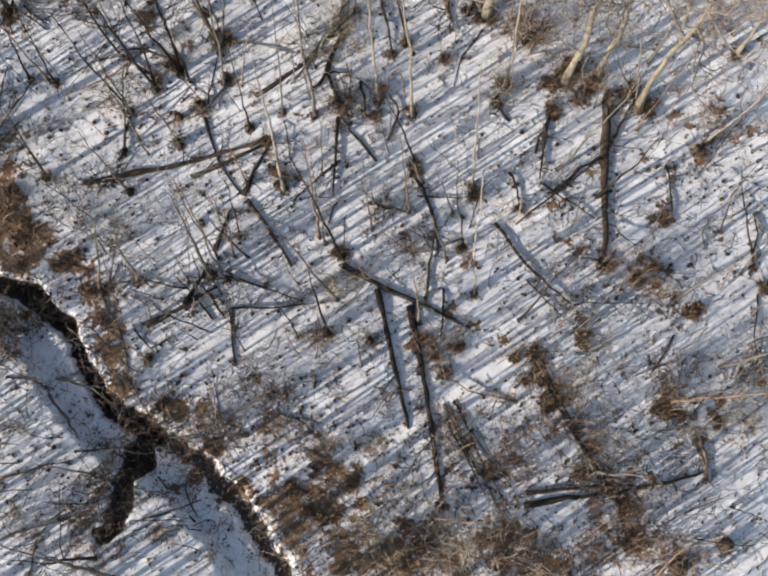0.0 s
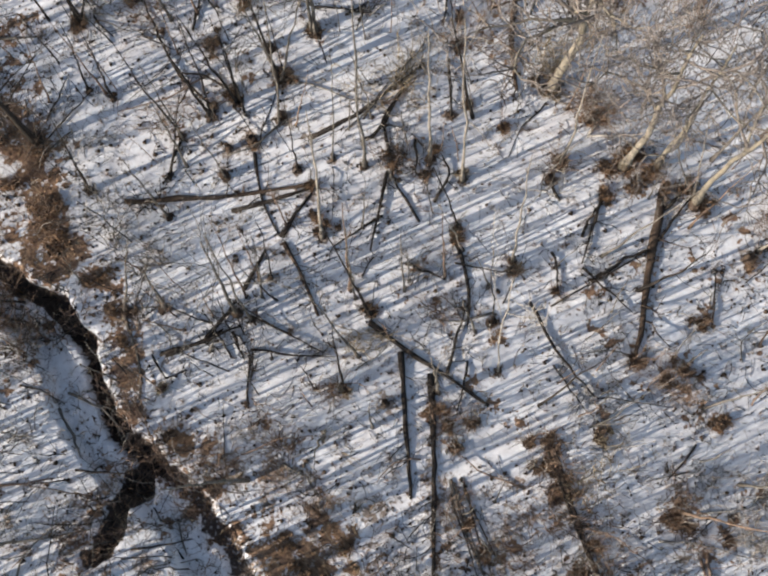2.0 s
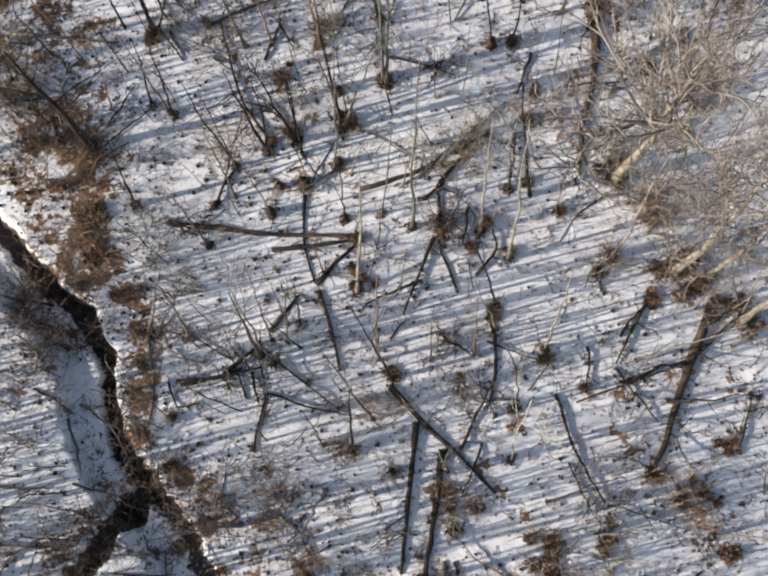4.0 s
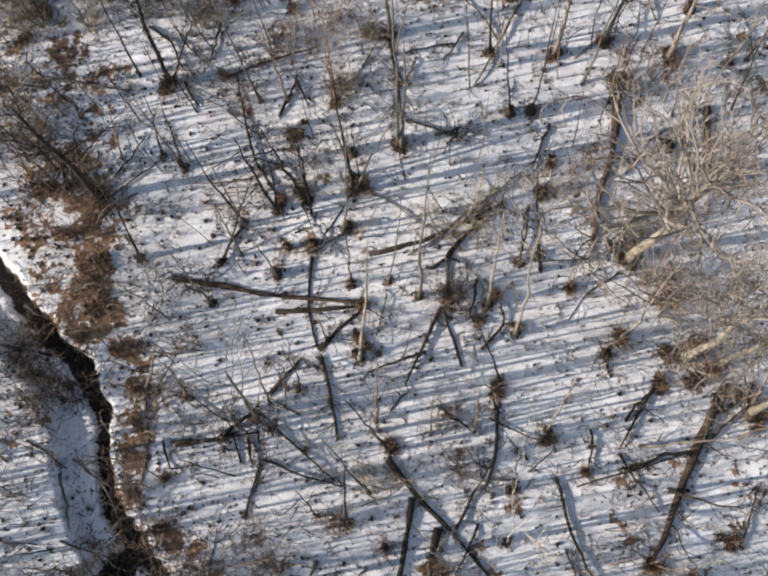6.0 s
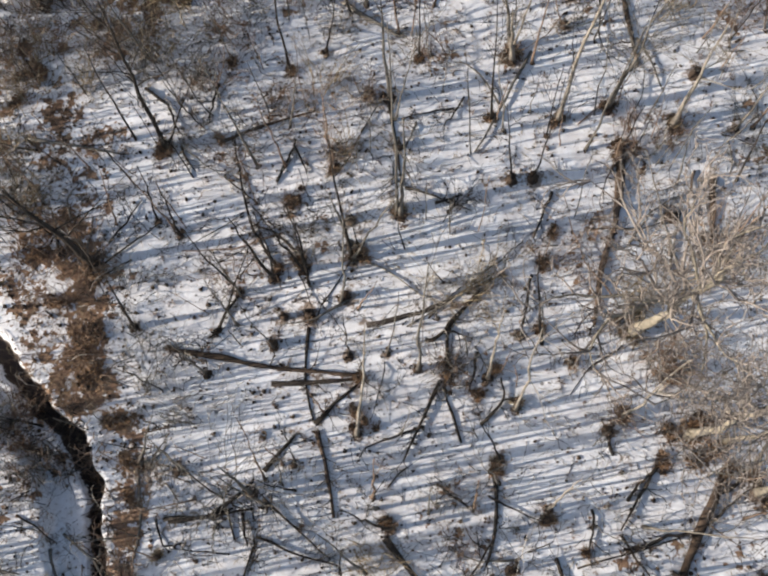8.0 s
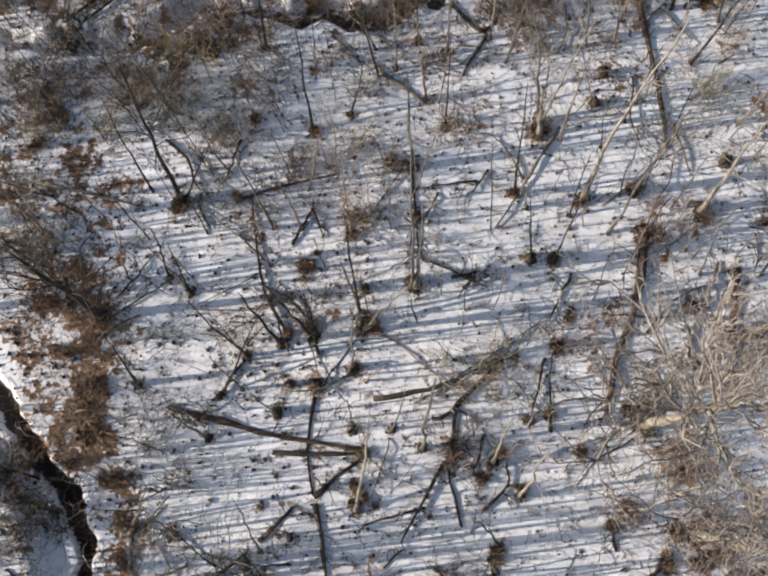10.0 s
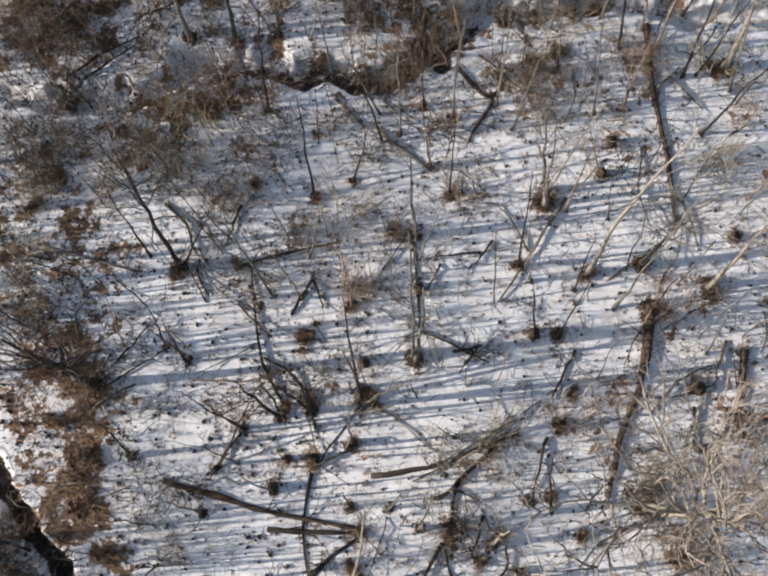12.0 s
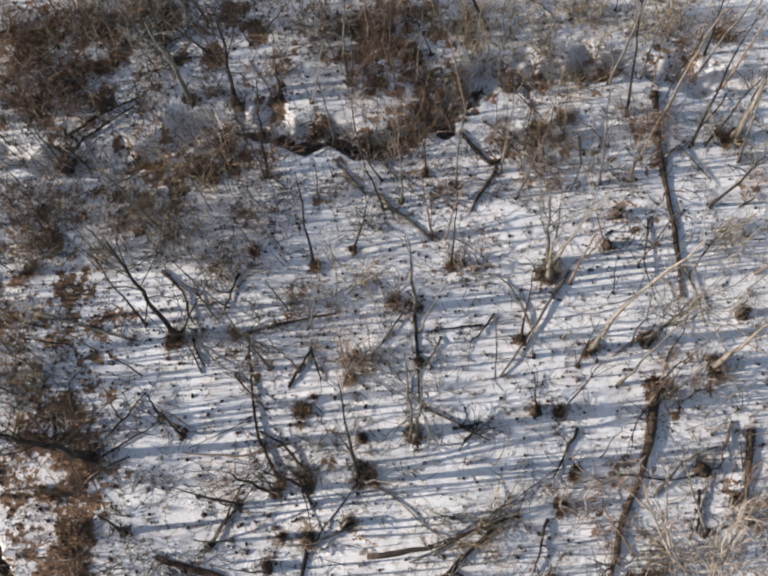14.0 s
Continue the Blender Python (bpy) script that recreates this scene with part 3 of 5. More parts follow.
def thatch_strip(line, width, colour, weight=1.0, dense=1.0):
    """A ragged band of flattened grass and leaves along a line."""
    rnd = random.Random(int(abs(line[0][0] * 67 + line[0][1] * 41) * 100))
    shape = DRIFTS[colour]
    for (ax, ay), (bx, by) in zip(line, line[1:]):
        for k in range(max(2, int(math.hypot(bx - ax, by - ay) * width * 9 * dense))):
            q = rnd.random()
            x, y = ax + (bx - ax) * q + rnd.gauss(0, width * 0.42), ay + (by - ay) * q + rnd.gauss(0, width * 0.42)
            THATCH.append((x, y, rnd.uniform(0.12, 0.34) * dense ** 0.5, weight * rnd.uniform(0.38, 0.92)))
            for j in range(rnd.randrange(1, 6)):
                px, py = x + rnd.gauss(0, 0.16), y + rnd.gauss(0, 0.16)
                shape.flake(Vector((px, py, gz(px, py) + rnd.uniform(0.006, 0.05))), rnd.uniform(0.025, 0.06), rnd.uniform(0, 0.03), 0.5)
            comb = rnd.uniform(0, 6.28)
            for j in range(rnd.randrange(2, 9)):
                px, py, out = x + rnd.gauss(0, 0.14), y + rnd.gauss(0, 0.14), rnd.gauss(comb, 0.8)
                shape.blade(Vector((px, py, gz(px, py))), Vector((math.cos(out), math.sin(out), rnd.uniform(0.02, 0.6))).normalized(), rnd.uniform(0.12, 0.38), rnd.uniform(0.004, 0.010), rnd.uniform(0.2, 1.0))


# ---- trees, logs, stumps, shrubs and grass, one by one ----
thatch_strip([(-13.3, 12.0), (-12.6, 10.8), (-11.6, 9.3), (-11.0, 8.3), (-10.3, 7.7)], .72, "oak", 1.20, 1.7)
thatch_strip([(-10.3, 7.9), (-9.2, 7.0), (-8.5, 5.9), (-8.1, 4.7), (-7.6, 3.6)], .36, "oak", 1.20, 1.6)
thatch_strip([(-4.6, 1.4), (-3.5, .8), (-2.5, .1), (-.5, -.7), (1.5, -.9), (3.5, -1.0)], .75, "oak", 0.95, 1.4)
thatch_strip([(-6.3, 2.9), (-5.8, 2.5), (-5.2, 2.1)], .35, "oak")
thatch_strip([(-16.5, 16.4), (-15.5, 18.0), (-13.8, 19.2), (-12.4, 19.6)], .80, "leaf", 0.85)
thatch_strip([(-16.8, 14.0), (-15.6, 13.3), (-14.0, 13.0), (-12.6, 12.5)], .60, "leaf", 0.72)
thatch_strip([(-17.6, 14.5), (-16.2, 12.8), (-14.5, 12.0), (-13.2, 10.4)], .55, "leaf", 0.85, 1.4)
thatch_strip([(-11.1, 25.2), (-9.9, 23.9), (-9.0, 23.0), (-8.6, 24.4), (-8.6, 25.9)], .70, "leaf")
thatch_strip([(-20.5, 20.0), (-18.6, 20.3), (-17.9, 21.9)], .90, "leaf")
thatch_strip([(-16.6, 17.4), (-18.3, 18.2), (-20.0, 18.6)], .60, "leaf", 0.85)
thatch_strip([(-12.3, 9.2), (-11.4, 8.8), (-11.9, 10.4)], .45, "oak", 1.1)
thatch_strip([(-15.4, 13.9), (-14.6, 13.3), (-13.2, 14.4)], .55, "leaf", 0.95, 1.4)
thatch_strip([(-14.4, 9.8), (-13.3, 8.6), (-12.3, 7.9)], .45, "leaf", 1.0, 1.4)
thatch_strip([(-14.6, 11.6), (-13.6, 9.9), (-12.4, 8.6)], .75, "oak", 0.90, 1.4)
thatch_strip([(-13.0, 12.6), (-14.0, 13.8), (-15.6, 15.2)], .60, "leaf", 0.9)
thatch_strip([(-12.6, 7.3), (-11.3, 7.1), (-10.2, 6.9)], .40, "oak", 1.0, 1.5)
thatch_strip([(-7.2, 25.6), (-4.8, 26.8), (-2.9, 28.4)], .45, "leaf", 0.8)
thatch_strip([(4.3, 12.35), (4.9, 11.8), (5.5, 11.5)], .34, "oak", 1.0)
thatch_strip([(6.6, 11.6), (7.1, 11.5)], .26, "oak", 0.95)
thatch_strip([(6.4, 10.4), (7.6, 9.7), (8.7, 9.3)], .55, "leaf", 0.62)
thatch_strip([(0.3, 19.3), (1.0, 19.0), (1.6, 18.6)], .30, "leaf", 0.9)
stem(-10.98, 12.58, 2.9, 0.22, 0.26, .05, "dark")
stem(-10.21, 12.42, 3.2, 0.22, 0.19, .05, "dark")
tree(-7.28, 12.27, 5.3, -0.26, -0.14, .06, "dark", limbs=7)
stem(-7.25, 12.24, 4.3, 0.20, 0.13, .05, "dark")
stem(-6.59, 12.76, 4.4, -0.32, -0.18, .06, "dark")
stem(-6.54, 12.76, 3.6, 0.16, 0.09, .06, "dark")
tuft(-6.86, 12.99, .45, "brown")
stem(-5.30, 12.34, 4.5, 0.36, 0.17, .05, "grey")
tuft(-5.32, 13.66, .5, "russet")
stem(-8.00, 11.53, 4.8, -0.13, -0.11, .05, "dark")
stick([(-8.00, 11.47), (-8.05, 10.61), (-8.21, 10.10)], .045, "dark")
stem(-4.53, 11.02, 3.1, 0.14, 0.08, .04, "dark")
stem(-10.28, 9.60, 3.2, 0.23, 0.31, .05, "dark")
stem(-7.92, 9.15, 3.6, -0.01, 0.01, .05, "grey")
stem(-6.47, 10.45, 3.8, -0.06, -0.02, .035, "grey")
stump(-5.96, 11.67, .12)
log([(-5.83, 11.33), (-5.41, 10.00), (-4.68, 8.98)], .055, "dark")
log([(-4.66, 8.98), (-4.36, 9.70), (-4.02, 10.35)], .075, "dark")
log([(-4.54, 8.84), (-3.76, 7.83), (-3.26, 6.92)], .09, "brown")
log([(-9.21, 9.38), (-8.11, 9.61), (-6.04, 10.01), (-4.03, 10.65)], .105, "brown")
log([(-6.16, 9.54), (-5.06, 10.00), (-3.99, 10.54)], .10, "dark")
stem(-3.51, 9.12, 2.6, -0.23, 1.31, .07, "tan")
stem(-2.67, 11.33, 6.6, 0.21, 0.07, .06, "grey")
stem(-3.60, 11.43, 4.3, 0.30, 0.11, .035, "grey")
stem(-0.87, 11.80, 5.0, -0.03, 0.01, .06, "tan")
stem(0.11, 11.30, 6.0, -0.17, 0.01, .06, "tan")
stick([(-0.55, 10.62), (-0.27, 11.42), (-0.55, 11.95)], .05, "dark")
stem(-0.48, 13.20, 3.1, -0.11, -0.02, .045, "dark")
stem(0.18, 9.95, 3.3, -0.51, 0.03, .05, "dark")
tuft(0.14, 9.66, .35, "brown")
log([(0.00, 9.88), (0.37, 9.16), (0.64, 8.51), (0.78, 7.88), (0.80, 7.31)], .075, "dark")
stem(1.78, 9.22, 5.1, -0.17, 0.04, .05, "tan")
stem(2.74, 12.17, 5.0, -0.05, -0.01, .06, "tan")
tuft(2.74, 12.21, .3, "brown")
tuft(3.48, 13.49, .7, "brown")
tree(2.28, 14.42, 8.7, 0.35, -0.75, .15, "cream", limbs=20, reach=.40)
tuft(2.14, 14.22, .55, "straw")
tree(4.49, 12.34, 8.6, 0.05, -0.30, .125, "cream", limbs=10, reach=.46)
tree(5.40, 12.50, 8.5, -0.15, -0.45, .085, "cream", limbs=10, reach=.44)
tree(6.54, 11.58, 8.4, 0.15, -0.30, .100, "cream", limbs=10, reach=.46)
tuft(4.43, 12.49, .6, "brown")
tuft(4.89, 11.89, .6, "russet")
tuft(4.11, 11.38, .35, "brown")
tuft(4.00, 12.25, .70, "russet")
tuft(4.65, 12.75, .70, "brown")
tuft(5.20, 12.25, .60, "brown")
tuft(5.65, 11.75, .50, "russet")
tuft(6.15, 11.95, .50, "brown")
tuft(6.89, 11.57, .45, "russet")
stem(6.48, 11.80, 2.9, -0.46, 0.29, .04, "tan")
stem(6.35, 11.88, 2.1, -0.85, 0.46, .04, "grey")
stump(8.11, 10.17, .14)
tuft(8.10, 9.96, .35, "russet")
stem(8.33, 10.46, 4.3, 0.34, -0.27, .05, "tan")
tree(9.41, 13.15, 2.9, 0.03, 0.00, .08, "tan")
tuft(9.41, 13.15, .4, "straw")
log([(5.62, 11.59), (5.45, 9.76), (5.45, 8.48), (5.33, 6.87)], .155, "brown")
stick([(5.63, 11.22), (6.14, 11.80), (6.49, 11.95)], .06, "dark")
stick([(5.66, 10.34), (5.92, 10.92), (6.33, 11.58)], .05, "dark")
stick([(3.55, 10.14), (3.70, 10.65), (3.94, 11.12)], .05, "dark")
tuft(5.37, 6.94, .5, "brown")
tuft(6.77, 6.86, .6, "russet")
tuft(6.22, 6.52, .35, "brown")
tuft(7.69, 5.56, .65, "russet")
tuft(4.68, 4.89, .6, "straw")
stick([(2.37, 8.15), (3.22, 6.95), (3.87, 6.26), (4.39, 5.82)], .055, "dark")
stick([(3.21, 6.54), (3.73, 5.92), (4.17, 5.44)], .03, "dark")
brush(4.39, 5.78, .5, "grey")
stem(9.43, 6.84, 2.0, -0.72, 1.15, .05, "dark")
stick([(-1.10, 8.70), (-0.62, 8.59), (-0.14, 8.49)], .055, "dark")
log([(-1.84, 6.98), (-0.76, 6.35), (0.45, 5.79), (1.64, 5.18)], .095, "dark")
thatch_strip([(6.33, 6.62), (6.83, 6.38)], 0.34, "oak", 0.95)
thatch_strip([(7.37, 5.89), (7.87, 5.65)], 0.34, "leaf", 0.95)
thatch_strip([(6.71, 8.43), (7.21, 8.19)], 0.28, "oak", 0.9)
thatch_strip([(5.09, 7.23), (5.59, 6.99)], 0.36, "leaf", 0.85)
thatch_strip([(-0.07, 4.89), (0.43, 4.65)], 0.3, "leaf", 0.95)
thatch_strip([(0.81, 5.60), (1.31, 5.36)], 0.28, "oak", 0.9)
thatch_strip([(4.32, 5.62), (4.85, 4.86)], .26, "leaf", .85)
thatch_strip([(1.3, 5.30), (1.9, 5.05), (2.5, 4.75)], .28, "oak", 0.9)
brush(6.66, 3.20, .6, "brown")
brush(4.73, 3.72, .45, "straw")
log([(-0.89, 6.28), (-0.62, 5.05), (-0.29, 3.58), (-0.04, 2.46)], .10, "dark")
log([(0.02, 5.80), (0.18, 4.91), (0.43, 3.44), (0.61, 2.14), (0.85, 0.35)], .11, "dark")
log([(0.89, 3.12), (1.46, 1.88), (2.08, 0.85), (2.27, 0.41)], .065, "grey")
log([(-1.90, 14.01), (-2.38, 12.64), (-2.02, 11.89), (-1.87, 11.14), (-0.90, 9.96)], .07, "dark")
stick([(-1.99, 11.29), (-2.04, 10.41), (-2.13, 8.96)], .06, "dark")
stick([(-2.73, 12.12), (-2.38, 12.57), (-2.03, 12.64)], .06, "dark")
stick([(-2.38, 12.57), (-2.18, 13.30), (-1.85, 13.80)], .05, "dark")
stick([(-1.39, 12.33), (-1.25, 11.73), (-1.18, 11.28)], .05, "dark")
brush(-1.88, 11.89, .5, "dark")
tuft(0.31, 4.91, .45, "brown")
brush(0.57, 4.51, .5, "brown")
stump(-1.09, 4.85, .09)
stem(-2.20, 4.99, 1.6, -0.23, 0.82, .06, "dark")
tuft(-2.20, 4.99, .2, "straw")
stem(-1.84, 7.19, 5.5, -0.32, -0.06, .06, "dark")
brush(-1.97, 6.50, .7, "straw")
tree(-5.50, 6.70, 6.5, 0.27, 0.26, .06, "grey")
stem(-5.06, 6.55, 5.0, 0.19, 0.16, .05, "grey")
log([(-5.42, 7.35), (-5.20, 7.99), (-5.01, 8.55)], .08, "dark")
stick([(-5.16, 6.72), (-4.00, 6.30), (-2.91, 5.95)], .035, "dark")
stick([(-5.48, 6.17), (-5.26, 5.75), (-5.03, 5.45)], .05, "dark")
log([(-7.20, 5.24), (-6.54, 5.62), (-6.12, 5.90), (-5.75, 6.20)], .08, "dark")
stem(-4.69, 7.81, 3.0, 0.19, 0.10, .035, "dark")
stem(-8.58, 6.32, 2.7, 0.62, 0.93, .06, "grey")
stem(-8.32, 6.29, 1.6, 0.59, 0.86, .04, "dark")
log([(-8.54, 6.18), (-8.09, 5.36), (-7.79, 4.88), (-7.57, 3.60)], .06, "grey")
tree(-7.50, 6.57, 3.7, 0.21, 0.28, .06, "grey")
tuft(-7.09, 4.34, .3, "straw")
stick([(-7.54, 5.22), (-7.04, 4.65), (-6.51, 4.94)], .035, "dark")
tuft(-6.70, 3.07, .4, "brown")
brush(-5.22, 2.54, .6, "brown")
brush(-5.99, 1.89, .7, "brown")
brush(-7.28, 1.38, .6, "dark")
brush(-7.91, 0.86, .5, "dark")
brush(-3.57, -0.65, .9, "brown")
brush(-0.12, -0.65, .9, "straw")
brush(2.06, -0.28, .8, "brown")
brush(0.41, 0.60, .7, "grey")
brush(5.63, -0.15, .8, "brown")
brush(4.33, -0.77, .8, "brown")
brush(6.59, -1.01, .8, "brown")
stick([(-3.52, 2.86), (-2.85, 2.60), (-2.39, 2.12)], .04, "grey")
log([(3.41, 4.36), (3.96, 3.17), (4.69, 1.75), (5.47, 0.47)], .13, "brown")
brush(3.60, 3.96, .6, "brown")
brush(4.46, 2.65, .6, "brown")
brush(5.06, 1.36, .6, "brown")
tuft(3.20, 3.83, .5, "brown")
tuft(3.25, 4.50, .40, "brown")
tuft(3.62, 3.75, .45, "russet")
tuft(4.05, 3.20, .40, "brown")
tuft(4.83, 2.00, .50, "brown")
tuft(5.30, 0.88, .45, "brown")
tuft(5.62, 0.38, .40, "russet")
tuft(2.80, 4.37, .35, "brown")
tuft(0.96, 3.97, .40, "brown")
tuft(0.66, 4.42, .35, "russet")
tuft(1.25, 4.65, .35, "brown")
tuft(2.05, 1.40, .40, "russet")
tuft(1.55, 2.05, .30, "brown")
tuft(6.82, 3.03, .65, "brown")
stick([(1.15, 3.25), (1.85, 1.70), (2.50, 0.50)], .032, "dark")
stick([(0.95, 2.70), (1.55, 1.55), (1.95, 0.75)], .028, "dark")
stick([(1.05, 3.05), (1.70, 1.62), (2.22, 0.62)], .026, "grey")
stick([(1.30, 2.90), (2.05, 1.75), (2.75, 0.80)], .024, "dark")
stick([(3.35, 4.20), (4.10, 2.70), (4.75, 1.55)], .055, "dark")
log([(2.97, 0.45), (4.52, 0.70), (5.80, 0.85)], .10, "dark")
stick([(3.05, 0.79), (4.40, 0.92), (5.81, 0.98)], .06, "dark")
stick([(5.93, 0.89), (6.84, 1.04), (7.75, 1.33)], .06, "dark")
stick([(6.68, 2.88), (7.48, 3.23), (8.60, 3.53)], .035, "pale")
stick([(6.39, 2.36), (7.56, 2.45), (8.74, 2.30)], .025, "pale")
stick([(4.40, 1.04), (5.37, 1.17), (5.80, 0.88)], .035, "pale")
stump(8.16, -0.55, .16)
stump(6.90, -1.14, .18)
stick([(7.65, 2.25), (7.77, 1.61), (7.75, 0.98)], .06, "brown")
brush(7.20, 2.90, .7, "brown")
brush(8.62, 2.77, .7, "pale")
brush(9.22, 3.94, .6, "pale")
tuft(9.65, 6.23, .4, "straw")
stick([(-10.83, -0.41), (-9.55, -0.03), (-8.28, 0.42)], .04, "grey")
stick([(-10.95, 1.15), (-10.17, 1.35), (-9.50, 1.57)], .04, "brown")
stick([(-9.85, 3.41), (-9.28, 2.75), (-8.91, 2.22)], .05, "grey")
stick([(-11.03, 3.88), (-10.35, 3.81), (-9.80, 3.61)], .03, "dark")
stick([(-9.98, -1.34), (-9.85, -0.41), (-9.19, 0.35)], .035, "grey")
stick([(-6.80, -0.53), (-6.55, -0.28), (-5.40, 0.10)], .03, "grey")
brush(-10.10, 0.35, .7, "grey")
brush(-8.61, -0.53, .7, "brown")
brush(-10.66, 2.55, .6, "grey")
tuft(-11.14, 9.03, .7, "russet")
tuft(-9.49, 7.17, .5, "brown")
brush(-8.57, 5.50, .6, "brown")
brush(-9.28, 8.15, .4, "grey")
brush(-8.15, 7.86, .4, "grey")
tuft(-11.62, 14.44, .6, "brown")
tuft(-7.64, 14.39, .6, "brown")
tree(-12.06, 10.80, 6.5, 0.05, -0.16, .125, "dark")
tuft(-11.98, 10.53, .5, "russet")
tree(-11.62, 14.63, 7.6, 0.11, 0.45, .08, "dark")
stem(-11.62, 14.63, 1.6, 0.44, 1.13, .05, "dark")
tuft(-11.73, 14.57, .35, "russet")
stick([(-7.30, 12.53), (-8.41, 13.31), (-9.24, 14.50), (-9.89, 15.52)], .05, "dark")
stick([(-6.89, 13.10), (-7.74, 13.44), (-8.42, 13.46)], .05, "dark")
tuft(-7.25, 12.56, .28, "russet")
tuft(-6.71, 12.91, .3, "brown")
tuft(-5.50, 13.75, .5, "straw")
tree(-5.65, 13.89, 3.0, -0.49, 0.30, .06, "grey")
stick([(-5.33, 13.56), (-4.56, 13.61), (-3.72, 13.35), (-2.67, 13.21), (-1.94, 12.99)], .028, "tan")
tuft(-4.81, 15.32, .35, "straw")
tree(-4.69, 15.17, 5.0, -0.08, 0.75, .07, "grey")
stump(-5.53, 17.00, .12)
tree(-6.29, 18.33, 5.6, -0.08, 0.10, .065, "grey", limbs=5, reach=.16)
log([(-6.22, 18.10), (-5.68, 17.20), (-5.04, 16.07)], .065, "dark")
thatch_strip([(-7.05, 18.02), (-6.35, 18.35)], .28, "oak", 1.0)
brush(-6.72, 18.20, .32, "brown")
tree(-6.95, 15.81, 4.9, 0.02, 0.12, .040, "brown", limbs=15, reach=.30)
tuft(-6.95, 15.72, .26, "russet")
brush(-6.98, 16.05, .35, "brown")
tuft(-3.66, 20.68, .72, "brown")
tree(-3.67, 21.06, 4.5, -0.47, 0.05, .07, "grey")
stem(-3.59, 21.02, 3.9, 0.43, 0.07, .05, "tan")
tuft(-3.46, 18.81, .2, "brown")
stick([(-3.06, 21.14), (-3.23, 19.37), (-3.46, 17.62)], .05, "grey")
stick([(-3.32, 19.25), (-4.23, 19.93), (-4.82, 20.09)], .04, "grey")
tuft(-1.66, 19.36, .28, "russet")
tree(-1.65, 19.43, 10.6, 0.67, -0.11, .07, "tan")
tuft(-0.57, 20.28, .32, "brown")
tree(-0.49, 20.29, 5.8, 0.26, -0.09, .07, "grey")
tuft(0.25, 19.40, .75, "brown")
tuft(1.36, 20.54, .38, "straw")
tree(1.39, 20.48, 5.8, 0.02, -0.03, .08, "tan")
log([(0.25, 19.24), (0.63, 18.14), (0.92, 16.74), (0.89, 15.76), (1.27, 14.20)], .15, "brown")
log([(-3.18, 26.86), (-2.22, 25.03), (-1.18, 23.64), (-0.12, 21.79)], .12, "brown")
stump(-2.24, 17.25, .13)
stump(-1.71, 17.53, .13)
stump(-2.46, 22.17, .1)
stump(-2.60, 23.13, .1)
stump(1.48, 22.05, .14)
stump(-5.92, 14.53, .11)
stump(-5.20, 12.51, .09)
stump(-6.57, 11.35, .09)
stump(-6.55, 10.54, .11)
stump(2.19, 17.82, .16)
stick([(-4.88, 16.01), (-3.93, 15.99), (-2.94, 16.00)], .04, "dark")
stick([(-3.93, 15.85), (-3.51, 16.14), (-3.33, 16.35)], .045, "dark")
stick([(-3.50, 15.69), (-3.42, 16.04), (-3.42, 16.26)], .04, "dark")
stick([(-1.06, 17.33), (-1.10, 16.67), (-1.08, 15.91)], .05, "dark")
tuft(-0.67, 16.26, .3, "brown")
brush(-0.19, 15.47, .5, "brown")
stick([(-0.80, 14.88), (-0.65, 14.27), (-0.50, 13.54)], .05, "dark")
stick([(2.36, 19.32), (2.44, 18.65), (2.53, 18.07)], .05, "brown")
stick([(2.33, 17.34), (2.48, 16.86), (2.66, 16.35)], .05, "dark")
brush(-5.43, 24.41, .7, "straw")
brush(-5.16, 22.95, .55, "brown")
brush(-5.10, 23.60, .60, "brown")
brush(-5.05, 24.35, .60, "brown")
log([(-4.38, 11.95), (-3.15, 12.80), (-2.14, 13.92), (-1.50, 14.61)], .080, "dark")
stick([(-2.20, 14.10), (-1.72, 14.95), (-1.31, 15.71)], .030, "grey")
stick([(-2.95, 12.75), (-2.45, 13.62), (-1.75, 14.55)], .030, "dark")
stick([(-2.62, 13.10), (-2.02, 13.60), (-1.55, 14.30)], .026, "brown")
stick([(-3.40, 12.30), (-2.75, 13.20), (-2.30, 14.05)], .024, "grey")
log([(-7.51, 23.38), (-6.81, 23.07), (-6.16, 22.82), (-6.09, 23.59)], .09, "dark")
log([(-6.11, 22.77), (-6.18, 22.09), (-6.22, 21.42)], .08, "brown")
log([(-8.71, 20.65), (-7.84, 20.45), (-6.74, 20.21)], .10, "grey")
log([(-10.34, 21.06), (-9.63, 20.76), (-9.05, 20.56)], .08, "grey")
stem(-9.29, 18.06, 3.0, -0.48, 0.84, .06, "dark")
stem(-11.73, 19.79, 4.0, 0.23, 0.47, .06, "dark")
tree(-13.61, 21.27, 5.0, 0.28, 0.36, .08, "dark")
stick([(-17.69, 17.81), (-17.03, 19.15), (-16.25, 20.22)], .05, "dark")
stick([(-17.18, 18.06), (-16.65, 19.09), (-16.20, 19.99)], .05, "dark")
stump(-17.32, 17.49, .2)
stem(-17.26, 17.44, 2.6, 0.02, 0.12, .05, "grey")
tree(-14.87, 20.82, 4.5, -0.03, -0.09, .09, "tan")
log([(-10.25, 15.34), (-9.46, 16.11), (-8.09, 17.20)], .06, "brown")
tuft(-10.32, 15.40, .25, "russet")
tuft(-7.63, 14.45, .45, "russet")
log([(-15.54, 13.40), (-13.99, 13.76), (-12.64, 14.00)], .07, "grey")
brush(-12.19, 9.63, .6, "brown")
brush(-14.41, 12.14, .6, "straw")
brush(-12.70, 11.30, .6, "brown")
